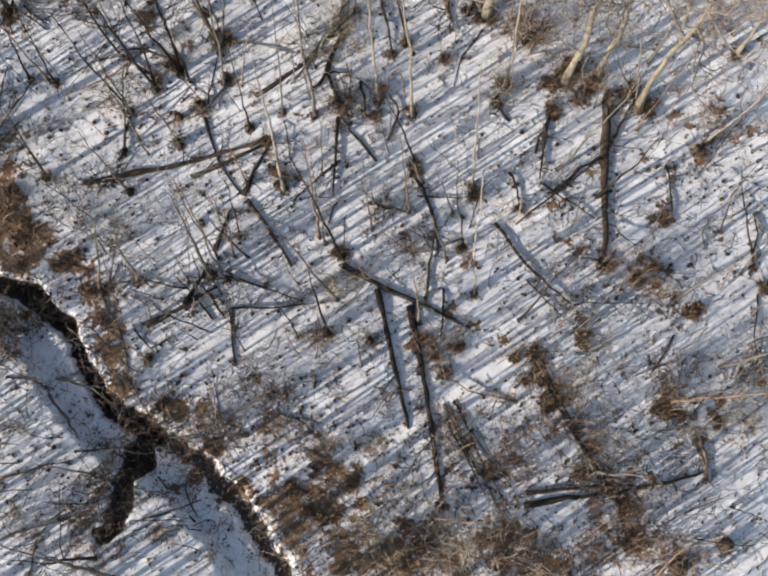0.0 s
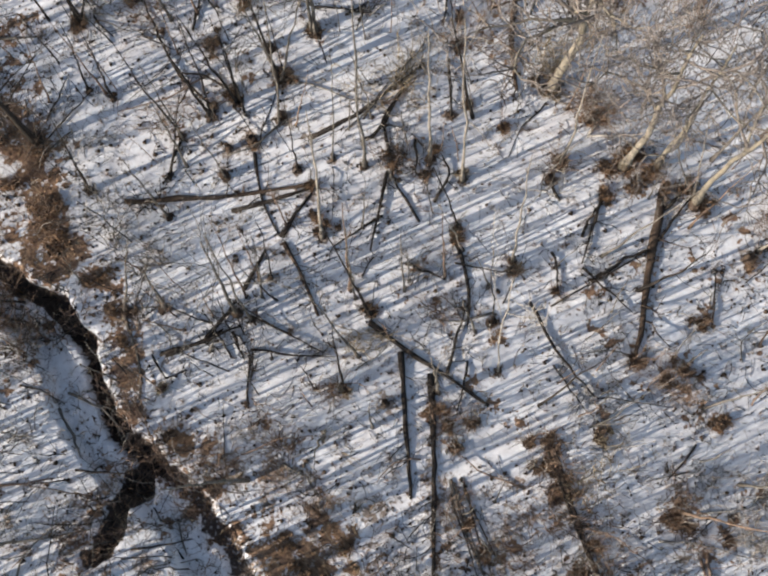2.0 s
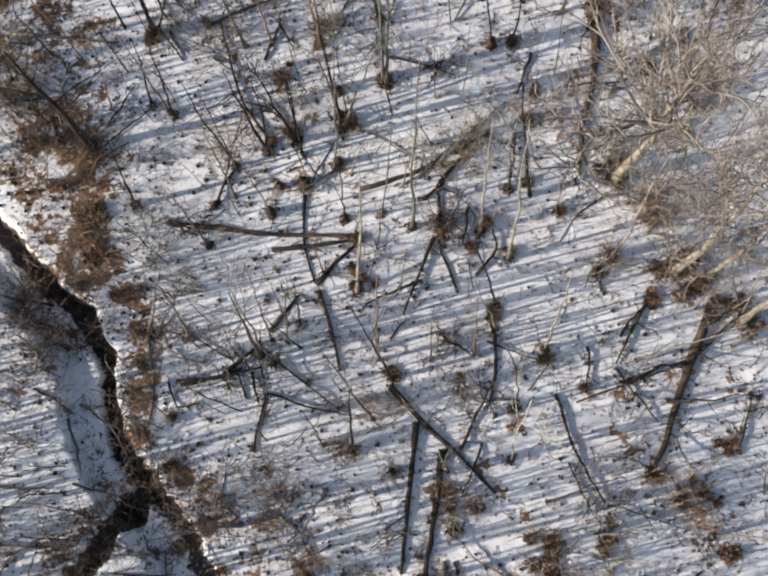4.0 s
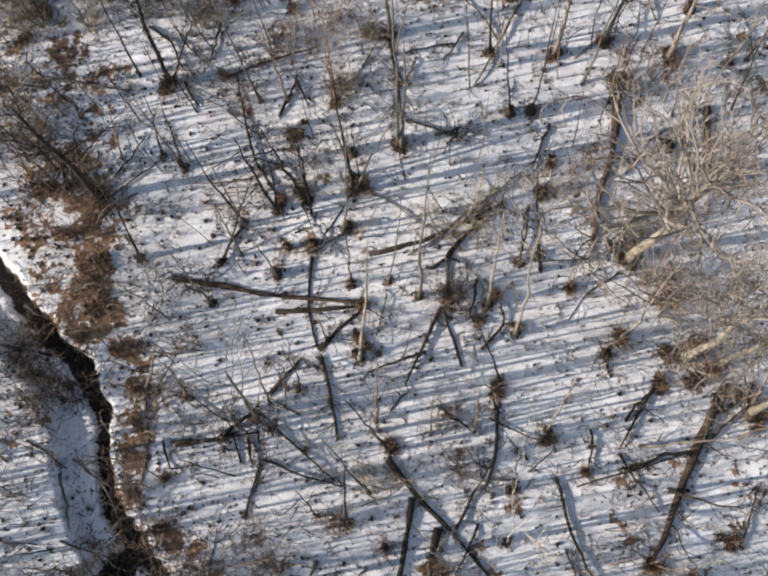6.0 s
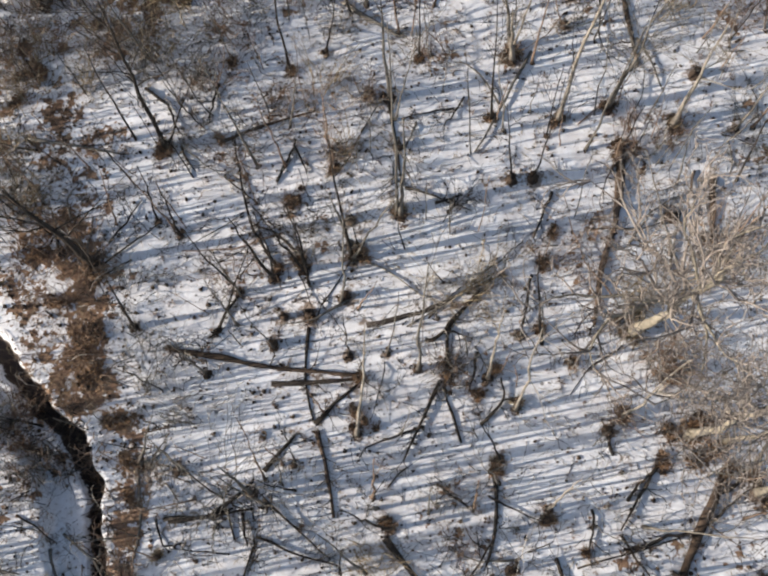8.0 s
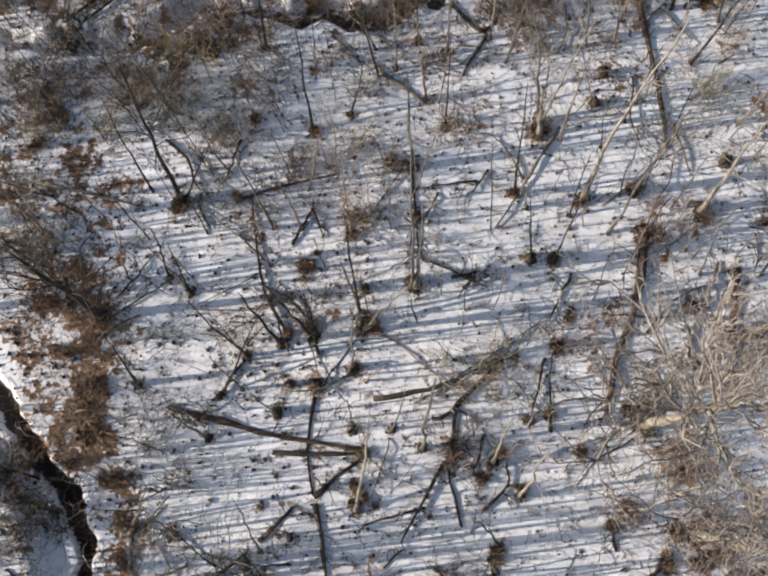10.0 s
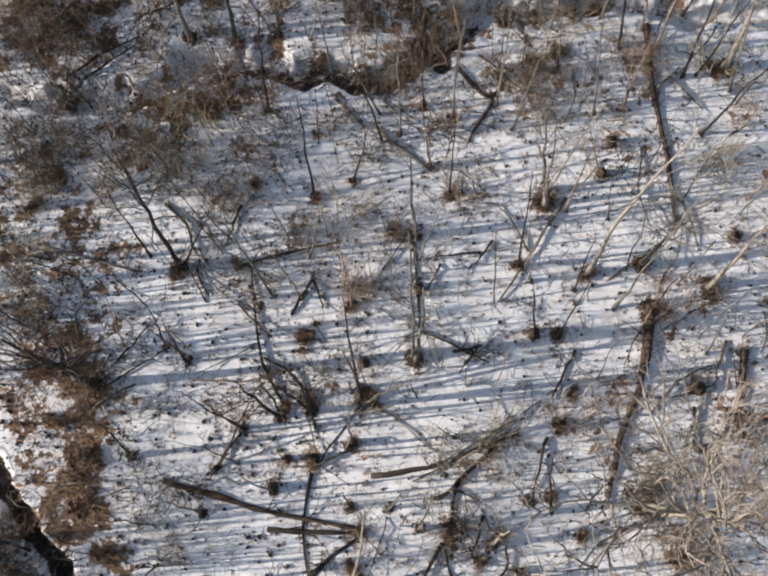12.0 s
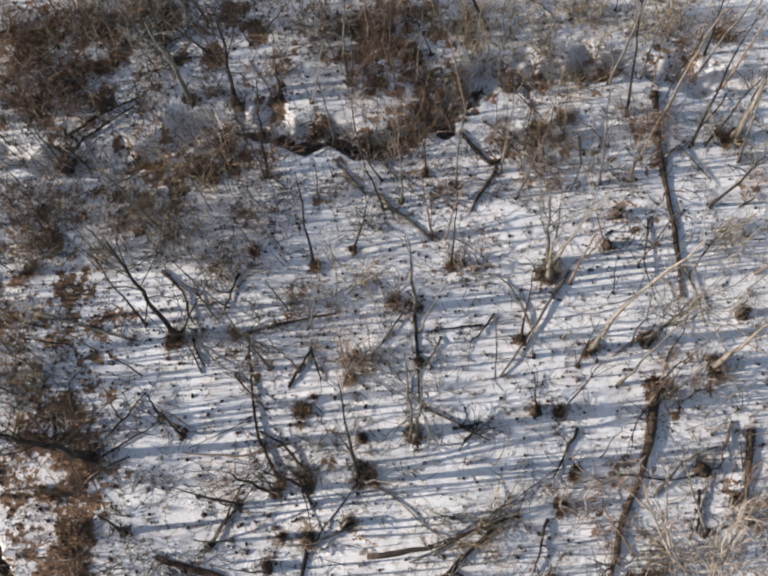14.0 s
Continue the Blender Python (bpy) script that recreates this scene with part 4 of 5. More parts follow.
brush(-11.60, 8.30, .5, "brown")
brush(-16.27, 14.28, .6, "straw")
brush(-15.60, 12.75, .7, "straw")
brush(-15.26, 17.36, .7, "straw")
brush(-14.36, 18.31, .7, "straw")
brush(-13.19, 19.06, .7, "straw")
brush(-11.93, 18.55, .6, "grey")
brush(-13.22, 17.74, .7, "straw")
brush(-16.30, 15.87, .6, "straw")
brush(-14.84, 15.64, .6, "straw")
brush(-17.14, 15.12, .7, "brown")
brush(-19.93, 19.97, .9, "russet")
brush(-18.25, 19.75, .9, "brown")
brush(-17.58, 20.60, .8, "brown")
brush(-18.82, 18.78, .8, "brown")
brush(-18.85, 17.23, .7, "grey")
brush(-10.98, 25.24, .8, "brown")
brush(-9.91, 24.73, .6, "brown")
brush(-9.45, 25.99, .6, "straw")
brush(-8.40, 25.47, .8, "straw")
brush(-12.16, 25.02, .7, "brown")
brush(-7.56, 26.92, .8, "straw")
brush(-6.42, 27.13, .8, "straw")
brush(-4.97, 26.65, .7, "brown")
brush(-4.05, 28.64, .6, "straw")
brush(-2.88, 28.36, .5, "brown")
brush(-2.26, 29.52, .5, "russet")
brush(-0.96, 26.64, .6, "straw")
tree(-0.66, 26.62, 3.7, -0.10, 0.05, .12, "tan")
brush(0.27, 23.75, .6, "straw")
stick([(-2.17, 25.06), (-1.92, 25.67), (-0.75, 25.13)], .05, "grey")
brush(-8.30, 17.86, .7, "straw")
brush(-9.17, 16.95, .6, "brown")
brush(-6.97, 15.96, .5, "straw")
brush(-11.29, 19.36, .6, "grey")
tuft(-10.90, 17.71, .4, "brown")
tuft(-6.95, 18.16, .35, "brown")
tuft(-9.31, 18.05, .25, "brown")
stem(-12.62, 22.02, 3.2, 0.24, 0.28, .05, "grey")
stem(-11.07, 23.30, 3.8, 0.16, 0.12, .05, "grey")
stem(-8.04, 20.83, 4.7, 0.07, 0.05, .04, "grey")
stem(-6.91, 21.88, 4.3, 0.17, 0.08, .05, "grey")
stem(-7.83, 21.90, 3.9, 0.03, 0.02, .035, "dark")
stem(-8.58, 18.96, 1.8, 0.17, 0.80, .04, "dark")
stem(-5.97, 19.74, 2.0, -0.26, 0.75, .04, "dark")
tuft(-6.00, 19.80, .2, "brown")
brush(3.24, 17.40, .6, "brown")
brush(-2.50, 13.71, .6, "straw")
brush(-1.84, 14.33, .5, "straw")
stem(-8.09, 10.30, 1.5, 0.27, 1.62, .05, "dark")
stem(-4.82, 15.21, 6.7, 0.08, 0.05, .06, "grey")
tuft(-4.87, 15.35, .3, "russet")
stem(-3.38, 18.75, 4.3, -0.14, -0.04, .05, "dark")
tuft(-3.60, 20.78, .4, "straw")
tree(-3.48, 20.66, 2.9, -0.17, -0.01, .09, "tan")
tree(-0.47, 20.27, 4.9, 0.17, 0.01, .06, "grey")
stem(-5.50, 13.57, 3.0, -0.53, 0.88, .07, "dark")
stem(-2.20, 17.23, 3.1, -0.28, -0.05, .04, "dark")
stem(-1.66, 17.44, 4.1, 0.06, 0.03, .04, "dark")
brush(0.64, 19.25, .5, "brown")
brush(1.42, 20.34, .6, "brown")
brush(3.38, 13.56, .6, "brown")
brush(4.35, 12.67, .6, "russet")
brush(2.53, 12.09, .4, "brown")
stump(2.51, 11.66, .12)
log([(2.49, 11.79), (2.69, 11.31), (2.86, 11.11)], .07, "dark")
stick([(4.00, 11.29), (3.78, 10.38), (3.65, 9.39)], .055, "dark")
stick([(3.67, 9.33), (4.30, 8.85), (5.14, 8.27)], .04, "dark")
stick([(4.10, 9.04), (4.79, 9.71), (5.44, 10.10)], .06, "dark")
tuft(1.85, 8.87, .3, "russet")
tuft(-11.34, 8.96, .7, "russet")
tuft(-10.92, 7.79, .7, "russet")
brush(-14.08, 10.47, .7, "russet")
stem(-10.22, 9.54, 2.6, 0.09, 0.30, .06, "dark")
stick([(-7.31, 5.27), (-6.20, 5.79), (-5.31, 6.34)], .06, "dark")
stick([(-6.20, 5.79), (-5.80, 6.49), (-5.54, 7.01)], .07, "dark")
stick([(-4.92, 5.76), (-3.67, 5.78), (-2.61, 5.88)], .04, "dark")
brush(-5.06, 5.77, .5, "dark")
tuft(-3.70, 9.70, .4, "brown")
brush(-9.77, 9.13, .5, "grey")
brush(-8.83, 9.35, .5, "dark")
brush(-21.08, 20.66, .8, "brown")
brush(-19.71, 20.97, .8, "russet")
brush(-18.65, 21.49, .8, "brown")
brush(-18.02, 22.15, .8, "brown")
brush(-19.81, 18.98, .8, "brown")
brush(-19.63, 18.03, .8, "grey")
brush(-17.14, 22.94, .8, "straw")
brush(-13.12, 22.63, .8, "brown")
brush(-10.64, 23.68, .8, "brown")
brush(-9.97, 23.33, .8, "brown")
brush(-8.24, 24.52, .8, "straw")
brush(-8.33, 26.89, .8, "straw")
brush(-10.38, 26.24, .8, "dark")
brush(-11.20, 24.44, .8, "brown")
brush(-12.37, 24.21, .8, "grey")
brush(-6.58, 25.86, .8, "brown")
brush(-5.64, 26.15, .8, "straw")
brush(-6.12, 28.15, .8, "straw")
brush(-5.05, 28.15, .8, "straw")
brush(-3.56, 29.23, .8, "straw")
brush(-18.03, 15.97, .8, "grey")
brush(-17.14, 16.42, .8, "grey")
brush(-16.82, 17.74, .8, "grey")
brush(-16.11, 16.61, .8, "brown")
brush(-14.46, 17.12, .8, "brown")
brush(-13.76, 16.50, .8, "grey")
brush(-15.13, 11.77, .8, "grey")
brush(-13.26, 20.02, .8, "brown")
brush(-14.39, 20.29, .8, "grey")
brush(-8.49, 22.89, .8, "brown")
brush(-9.10, 22.26, .8, "brown")
brush(-5.96, 23.65, .8, "brown")
brush(-9.23, 15.70, .8, "grey")
brush(-11.36, 16.46, .8, "grey")
tuft(-11.52, 8.81, 0.5, "russet")
tuft(-11.06, 8.40, 0.5, "brown")
tuft(-10.66, 8.02, 0.45, "russet")
tuft(-9.76, 7.04, 0.45, "russet")
tuft(-8.90, 6.19, 0.4, "russet")
tuft(-8.29, 5.38, 0.4, "russet")
brush(-12.08, 5.89, .6, "dark")
brush(-11.03, 5.88, .6, "dark")
brush(-11.35, 5.05, .5, "grey")
brush(-11.80, 5.55, .55, "brown")
brush(-10.80, 5.40, .50, "dark")
brush(-10.95, 4.80, .45, "brown")
brush(-12.35, 6.70, .50, "brown")
thatch_strip([(-12.4, 6.4), (-11.6, 5.5), (-10.9, 5.2)], .35, "leaf", 0.8)
tuft(-2.43, 0.23, .9, "russet")
tuft(-1.53, 0.86, .6, "russet")
tuft(0.14, -0.53, .8, "russet")
tuft(2.06, -0.53, .7, "russet")
tuft(-3.22, 0.86, .5, "russet")
tuft(3.19, 17.51, .5, "brown")
tuft(-5.52, 24.29, .6, "straw")
tuft(-5.13, 25.06, .5, "straw")
tuft(-12.53, 9.45, .6, "brown")
tuft(-11.42, 8.90, .8, "russet")
snag(-10.82, 6.54, 0.35, "dark")
snag(-9.95, 5.78, 0.3, "brown")
snag(-9.21, 4.82, 0.35, "dark")
snag(-8.68, 3.87, 0.3, "brown")
snag(-8.10, 3.14, 0.35, "dark")
snag(-7.41, 2.61, 0.4, "brown")
snag(-7.05, 2.15, 0.4, "dark")
snag(-7.54, 1.38, 0.35, "dark")
snag(-7.84, 0.73, 0.4, "dark")
snag(-7.79, -0.03, 0.4, "brown")
snag(-6.67, 2.41, 0.4, "brown")
tuft(-19.93, 19.97, 0.9, "brown")
tuft(-18.33, 19.89, 0.9, "brown")
tuft(-18.78, 18.97, 0.7, "brown")
tuft(-17.54, 20.80, 0.7, "brown")
tuft(-10.98, 25.24, 0.8, "brown")
tuft(-9.84, 24.59, 0.8, "brown")
tuft(-8.78, 23.75, 0.7, "brown")
tuft(-11.02, 25.93, 0.8, "brown")
tuft(-6.87, 25.20, 0.5, "brown")
tuft(-4.60, 26.83, 0.6, "brown")
tuft(-5.28, 26.66, 0.5, "brown")
tuft(-0.87, 26.43, 0.5, "brown")
tuft(-2.17, 29.30, 0.4, "brown")
snag(-13.30, 20.70, .40, "dark")
snag(-12.30, 21.20, .40, "brown")
snag(-11.30, 21.50, .45, "dark")
snag(-10.40, 21.75, .40, "brown")
snag(-9.60, 22.20, .40, "dark")
tuft(-11.25, 21.75, .55, "brown")
tuft(-12.60, 20.95, .35, "brown")
tuft(-9.95, 21.95, .40, "brown")
tuft(-14.51, 18.56, 0.6, "brown")
tuft(-13.39, 19.12, 0.6, "brown")
tuft(-15.30, 18.50, 0.6, "brown")
tuft(-15.13, 17.43, 0.5, "brown")
tuft(-16.27, 14.28, 0.5, "brown")
tuft(-16.11, 15.32, 0.6, "brown")
tuft(-11.56, 23.91, 0.5, "brown")
tuft(-10.37, 23.47, 0.6, "brown")
tuft(-20.90, 20.39, 0.8, "brown")
log([(2.90, 19.31), (3.21, 18.35), (3.53, 17.28)], .12, "brown")
stick([(3.83, 16.15), (3.69, 16.95), (3.58, 17.99)], .035, "pale")
stick([(2.64, 16.34), (2.49, 17.29), (2.37, 18.19)], .035, "tan")
brush(2.59, 15.84, .6, "straw")
brush(1.94, 15.22, .6, "straw")
stick([(-13.50, 11.27), (-13.24, 10.88), (-13.01, 10.57)], .06, "dark")
stick([(-11.77, 10.92), (-11.25, 11.84), (-10.82, 12.65)], .03, "dark")
stick([(-11.95, 11.48), (-11.76, 12.17), (-11.63, 12.97)], .035, "dark")
stick([(-12.93, 16.05), (-12.12, 15.76), (-11.46, 15.17)], .055, "dark")
stick([(-11.02, 16.95), (-10.92, 16.37), (-10.86, 15.86)], .045, "dark")
stick([(-11.89, 16.03), (-11.35, 15.77), (-10.81, 15.51)], .03, "dark")
stick([(-11.26, 14.82), (-10.93, 14.53), (-10.55, 14.27)], .04, "dark")
stick([(-8.30, 14.84), (-8.23, 15.54), (-8.29, 16.18)], .045, "dark")
stick([(-8.25, 15.98), (-7.88, 15.65), (-7.60, 15.34)], .04, "dark")
stick([(-5.31, 17.86), (-5.31, 17.41), (-5.35, 17.02)], .04, "grey")
stick([(-4.34, 19.11), (-4.42, 18.54), (-4.55, 18.07)], .035, "dark")
stick([(-0.41, 22.55), (0.15, 22.08), (0.72, 21.39)], .045, "grey")
stem(2.91, 16.44, 3.2, -1.38, 0.43, .05, "tan")
stem(3.03, 20.87, 2.7, 0.10, -0.04, .05, "tan")
stick([(3.45, 13.16), (3.82, 13.87), (3.94, 14.35)], .045, "pale")
stick([(3.41, 13.07), (4.42, 13.26), (5.02, 13.07)], .035, "pale")
stem(1.77, 6.13, 6.2, -0.25, 0.09, .035, "pale")
stick([(0.42, 5.86), (0.57, 6.97), (0.74, 7.95)], .05, "dark")
stick([(0.95, 6.27), (0.89, 5.45), (0.84, 4.91)], .04, "dark")
stem(1.48, 7.52, 4.4, -0.27, 0.04, .035, "dark")
stick([(2.82, 9.64), (3.01, 9.06), (3.09, 8.49)], .045, "dark")
tuft(3.06, 8.57, .2, "brown")
stick([(7.48, 2.12), (7.76, 1.49), (7.67, 1.04)], .05, "brown")
stick([(9.29, 6.64), (9.57, 7.75), (9.54, 8.31)], .04, "dark")
brush(0.02, 7.55, .45, "brown")
brush(-2.44, 5.19, .40, "brown")
brush(-3.85, 3.74, .50, "brown")
tuft(-1.98, 7.34, .45, "brown")
tuft(0.10, 9.77, .30, "straw")
tuft(1.87, 8.98, .28, "straw")
tuft(4.04, 11.47, .42, "russet")
tuft(7.04, 8.29, .55, "brown")
stick([(2.97, 8.14), (4.24, 9.12), (5.61, 10.21)], .026, "dark")
tuft(-0.60, 15.24, .42, "brown")
tuft(-0.08, 13.53, .36, "russet")
tuft(1.01, 12.98, .36, "russet")
tuft(0.10, 11.53, .30, "straw")
tuft(1.95, 14.55, .75, "brown")
brush(3.26, 13.77, .60, "brown")
tuft(2.70, 12.27, .36, "russet")
brush(0.22, 16.45, .60, "brown")
tuft(-5.86, 11.68, .34, "russet")
tuft(-4.02, 10.55, .28, "russet")
tuft(-3.56, 9.44, .42, "brown")
tuft(-1.89, 11.53, .32, "russet")
tuft(-0.81, 12.07, .36, "russet")
tuft(-0.93, 11.26, .30, "brown")
leaf_mat(1.64, 7.13, .30, "oak")
leaf_mat(-2.56, 0.29, .8, "oak")
leaf_mat(-3.60, 0.73, .5, "oak")
leaf_mat(-1.92, 1.18, .55, "oak")
leaf_mat(-2.45, 1.56, .4, "leaf")
leaf_mat(-1.58, -1.02, .7, "oak")
leaf_mat(0.40, -0.53, .8, "oak")
leaf_mat(-0.50, -1.02, .6, "oak")
leaf_mat(2.56, -0.65, .8, "oak")
leaf_mat(3.44, -1.02, .6, "oak")
leaf_mat(-6.03, 3.00, .55, "oak")
leaf_mat(-5.46, 1.76, .5, "leaf")
leaf_mat(-10.88, 7.32, .8, "oak")
leaf_mat(3.63, 3.04, .4, "leaf")
leaf_mat(5.59, 0.47, .45, "oak")
leaf_mat(4.54, 1.36, .4, "leaf")
leaf_mat(5.86, -0.52, .5, "oak")
leaf_mat(6.82, 3.03, .5, "leaf")
leaf_mat(8.09, 2.64, .4, "leaf")
leaf_mat(-11.41, 8.48, .6, "oak")
leaf_mat(-13.69, 10.31, .6, "leaf")
leaf_mat(-16.68, 15.64, .7, "leaf")
leaf_mat(-15.02, 14.26, .6, "leaf")
leaf_mat(-20.37, 20.64, .9, "leaf")
leaf_mat(-19.04, 21.30, .9, "leaf")
leaf_mat(-17.44, 21.20, .8, "leaf")
leaf_mat(-18.72, 19.69, .9, "leaf")
leaf_mat(-18.91, 18.39, .8, "leaf")
leaf_mat(-17.27, 19.55, .7, "leaf")
leaf_mat(-16.84, 22.73, .7, "leaf")
leaf_mat(-15.10, 22.35, .6, "leaf")
leaf_mat(-15.01, 23.63, .7, "leaf")
leaf_mat(-11.83, 25.01, .8, "leaf")
leaf_mat(-10.49, 24.61, .9, "leaf")
leaf_mat(-9.78, 26.01, .7, "oak")
leaf_mat(-9.04, 23.96, .6, "leaf")
leaf_mat(-13.56, 18.87, .7, "leaf")
leaf_mat(-14.51, 17.74, .6, "oak")
leaf_mat(-12.74, 21.96, .5, "leaf")
brush(-16.40, 21.71, .9, "dark")
brush(-15.79, 23.24, .8, "dark")
brush(-17.57, 17.87, .7, "dark")
brush(-16.14, 20.45, .6, "dark")
brush(-13.81, 23.86, .7, "dark")
brush(0.79, -0.09, .6, "pale")
brush(-0.88, -0.65, .5, "straw")
brush(2.55, -1.02, .6, "pale")
brush(-2.39, 2.08, .5, "brown")
snag(-7.71, 2.09, .5, "brown")
snag(-7.87, 1.38, .5, "brown")
snag(-7.97, 0.73, .5, "brown")
snag(-8.19, 0.10, .5, "brown")
snag(-7.07, 2.41, .5, "brown")
brush(1.54, -0.90, .6, "pale")
leaf_mat(-3.20, -0.15, .5, "oak")
leaf_mat(1.03, -1.02, .7, "oak")
leaf_mat(-4.78, 0.86, .4, "leaf")
brush(-7.22, 2.87, .5, "brown")
snag(-7.56, 3.07, .4, "brown")
snag(-8.28, 3.87, .4, "brown")
snag(-10.10, 6.05, .4, "brown")
leaf_mat(-12.49, 10.46, .5, "oak")
leaf_mat(-13.39, 11.79, .5, "leaf")
leaf_mat(-11.20, 8.12, .4, "oak")
brush(-12.61, 6.68, .5, "grey")
brush(-11.54, 17.40, .5, "grey")
brush(-8.37, 19.75, .5, "grey")
brush(-11.15, 15.00, .4, "grey")
brush(-7.15, 21.68, .5, "brown")
leaf_mat(-13.88, 18.12, .5, "leaf")
leaf_mat(-12.84, 19.47, .5, "leaf")

# ---- loose litter on the snow ----
IN_VIEW = [(-14, -3), (12, -3), (13, 17), (6, 31), (-4, 34), (-24, 24), (-24, 14)]


def inside(x, y, poly):
    hit = False
    for (ax, ay), (bx, by) in zip(poly, poly[1:] + poly[:1]):
        if (ay > y) != (by > y) and x < (bx - ax) * (y - ay) / (by - ay) + ax:
            hit = not hit
    return hit


def scatter(n, rnd):
    made = []
    while len(made) < n:
        x, y = rnd.uniform(-24, 13), rnd.uniform(-3, 34)
        if inside(x, y, IN_VIEW):
            made.append((x, y))
    xs, ys = np.array([p[0] for p in made]), np.array([p[1] for p in made])
    return [(x, y, z) for (x, y), z in zip(made, land(xs, ys)[0])]


rnd = random.Random(11)
leaves = Shape(1)
for x, y, z in scatter(9000, rnd):
    if rnd.random() > 0.35 + 0.6 * (float(value_noise(x, y, 1.4)) + 0.5) * float(step(-4.0, -10.0, x + 0.15 * (14 - y))) + 0.4 * float(step(4.5, 2.5, y)):
        continue
    a, s, tip = rnd.uniform(0, 6.28), rnd.uniform(0.022, 0.055), rnd.uniform(0.0, 0.05)
    c = Vector((x, y, z + 0.008))
    u, v = Vector((math.cos(a), math.sin(a), rnd.uniform(-.3, .3))) * s, Vector((-math.sin(a), math.cos(a), rnd.uniform(-.2, .5))) * s * 0.7
    i = len(leaves.v)
    leaves.v += [c - u, c - v * 0.9 + Vector((0, 0, tip)), c + u, c + v + Vector((0, 0, tip))]
    leaves.f += [(i, i + 1, i + 2), (i, i + 2, i + 3)]
ob = new("leaf_litter", leaves.mesh("leaf_litter", "leaf"))
tagged(ob, "curled brown dead leaves scattered over snow", "leaves", kind="stuff")
for colour, word in (("oak", "orange-brown"), ("leaf", "dark brown")):
    ob = new("leaf_mat", DRIFTS[colour].mesh("leaf_mat", colour))
    tagged(ob, word + " mats of dead leaves lying flat between snow", "leaves", kind="stuff")

weeds = Shape(2)
for x, y, z in scatter(1900, rnd):
    wide = rnd.choice((0.02, 0.03, 0.05))
    for k in range(rnd.randrange(5, 16)):
        root = Vector((x + rnd.gauss(0, wide), y + rnd.gauss(0, wide), z - 0.01))
        weeds.tube([root, root + Vector((rnd.gauss(0, .06), rnd.gauss(0, .06), rnd.uniform(.06, .26)))], (0.008, 0.004), 3, False)
ob = new("weed_stalks", weeds.mesh("weed_stalks", "brown"))
tagged(ob, "short dead weed stalks sticking out of snow", "weeds", kind="stuff")

clumps = Shape(6)
for x, y, z in scatter(9000, rnd):
    crowd = 0.02 + 0.5 * (float(value_noise(x, y, 2.3)) + 0.5) * (float(value_noise(x, y, 7.0)) + 0.8)
    if -6 < x < 3 and 0 < y < 4.5:
        crowd += 0.3
    elif x < -9 + 0.2 * y:
        crowd += 0.12
    if rnd.random() > crowd:
        continue
    r = rnd.choice((0.022, 0.028, 0.035, 0.045, 0.065)) * (0.8 if y > 12 else 1.0)
    mound(clumps, rnd, x, y, z, r, r * rnd.uniform(0.8, 1.6))
    for k in range(3):
        clumps.flake(Vector((x + rnd.gauss(0, r * .6), y + rnd.gauss(0, r * .6), z + 0.03)), rnd.uniform(0.02, 0.05), rnd.uniform(0, 0.03), 0.7)
ob = new("weed_clumps", clumps.mesh("weed_clumps", "rotten"))
tagged(ob, "small dark clumps of dead weeds dotted over snow", "weeds", kind="stuff")

grass = Shape(4)
for x, y, z in scatter(8000, rnd):
    if rnd.random() > 0.25 + 1.1 * (float(value_noise(x, y, 1.1)) + 0.5) * (float(value_noise(x, y, 5.0)) + 0.7):
        continue
    for k in range(3):
        a = rnd.uniform(0, 6.28)
        way = Vector((math.cos(a), math.sin(a), rnd.uniform(0.05, 0.8))).normalized()
        grass.blade(Vector((x + rnd.gauss(0, .05), y + rnd.gauss(0, .05), z)), way, rnd.uniform(0.08, 0.28), rnd.uniform(0.004, 0.009), rnd.uniform(0.2, 1.0))
ob = new("dead_grass", grass.mesh("dead_grass", "straw"))
tagged(ob, "sparse withered grass blades poking through snow", "grass", kind="stuff")

twigs = Shape(3)
for x, y, z in scatter(6500, rnd):
    a, L, r = rnd.uniform(0, 6.28), rnd.uniform(0.08, 0.55), rnd.uniform(0.005, 0.013)
    p = Vector((x, y, z + 0.015))
    d = Vector((math.cos(a), math.sin(a), rnd.uniform(-0.02, 0.25))) * L
    twigs.tube([p, p + d * 0.5 + Vector((rnd.gauss(0, .03), rnd.gauss(0, .03), 0.01)), p + d], (r, r * 0.8, r * 0.4), 3, False)
ob = new("twig_litter", twigs.mesh("twig_litter", "dark"))
tagged(ob, "small fallen twigs lying on snow", "twigs", kind="stuff")

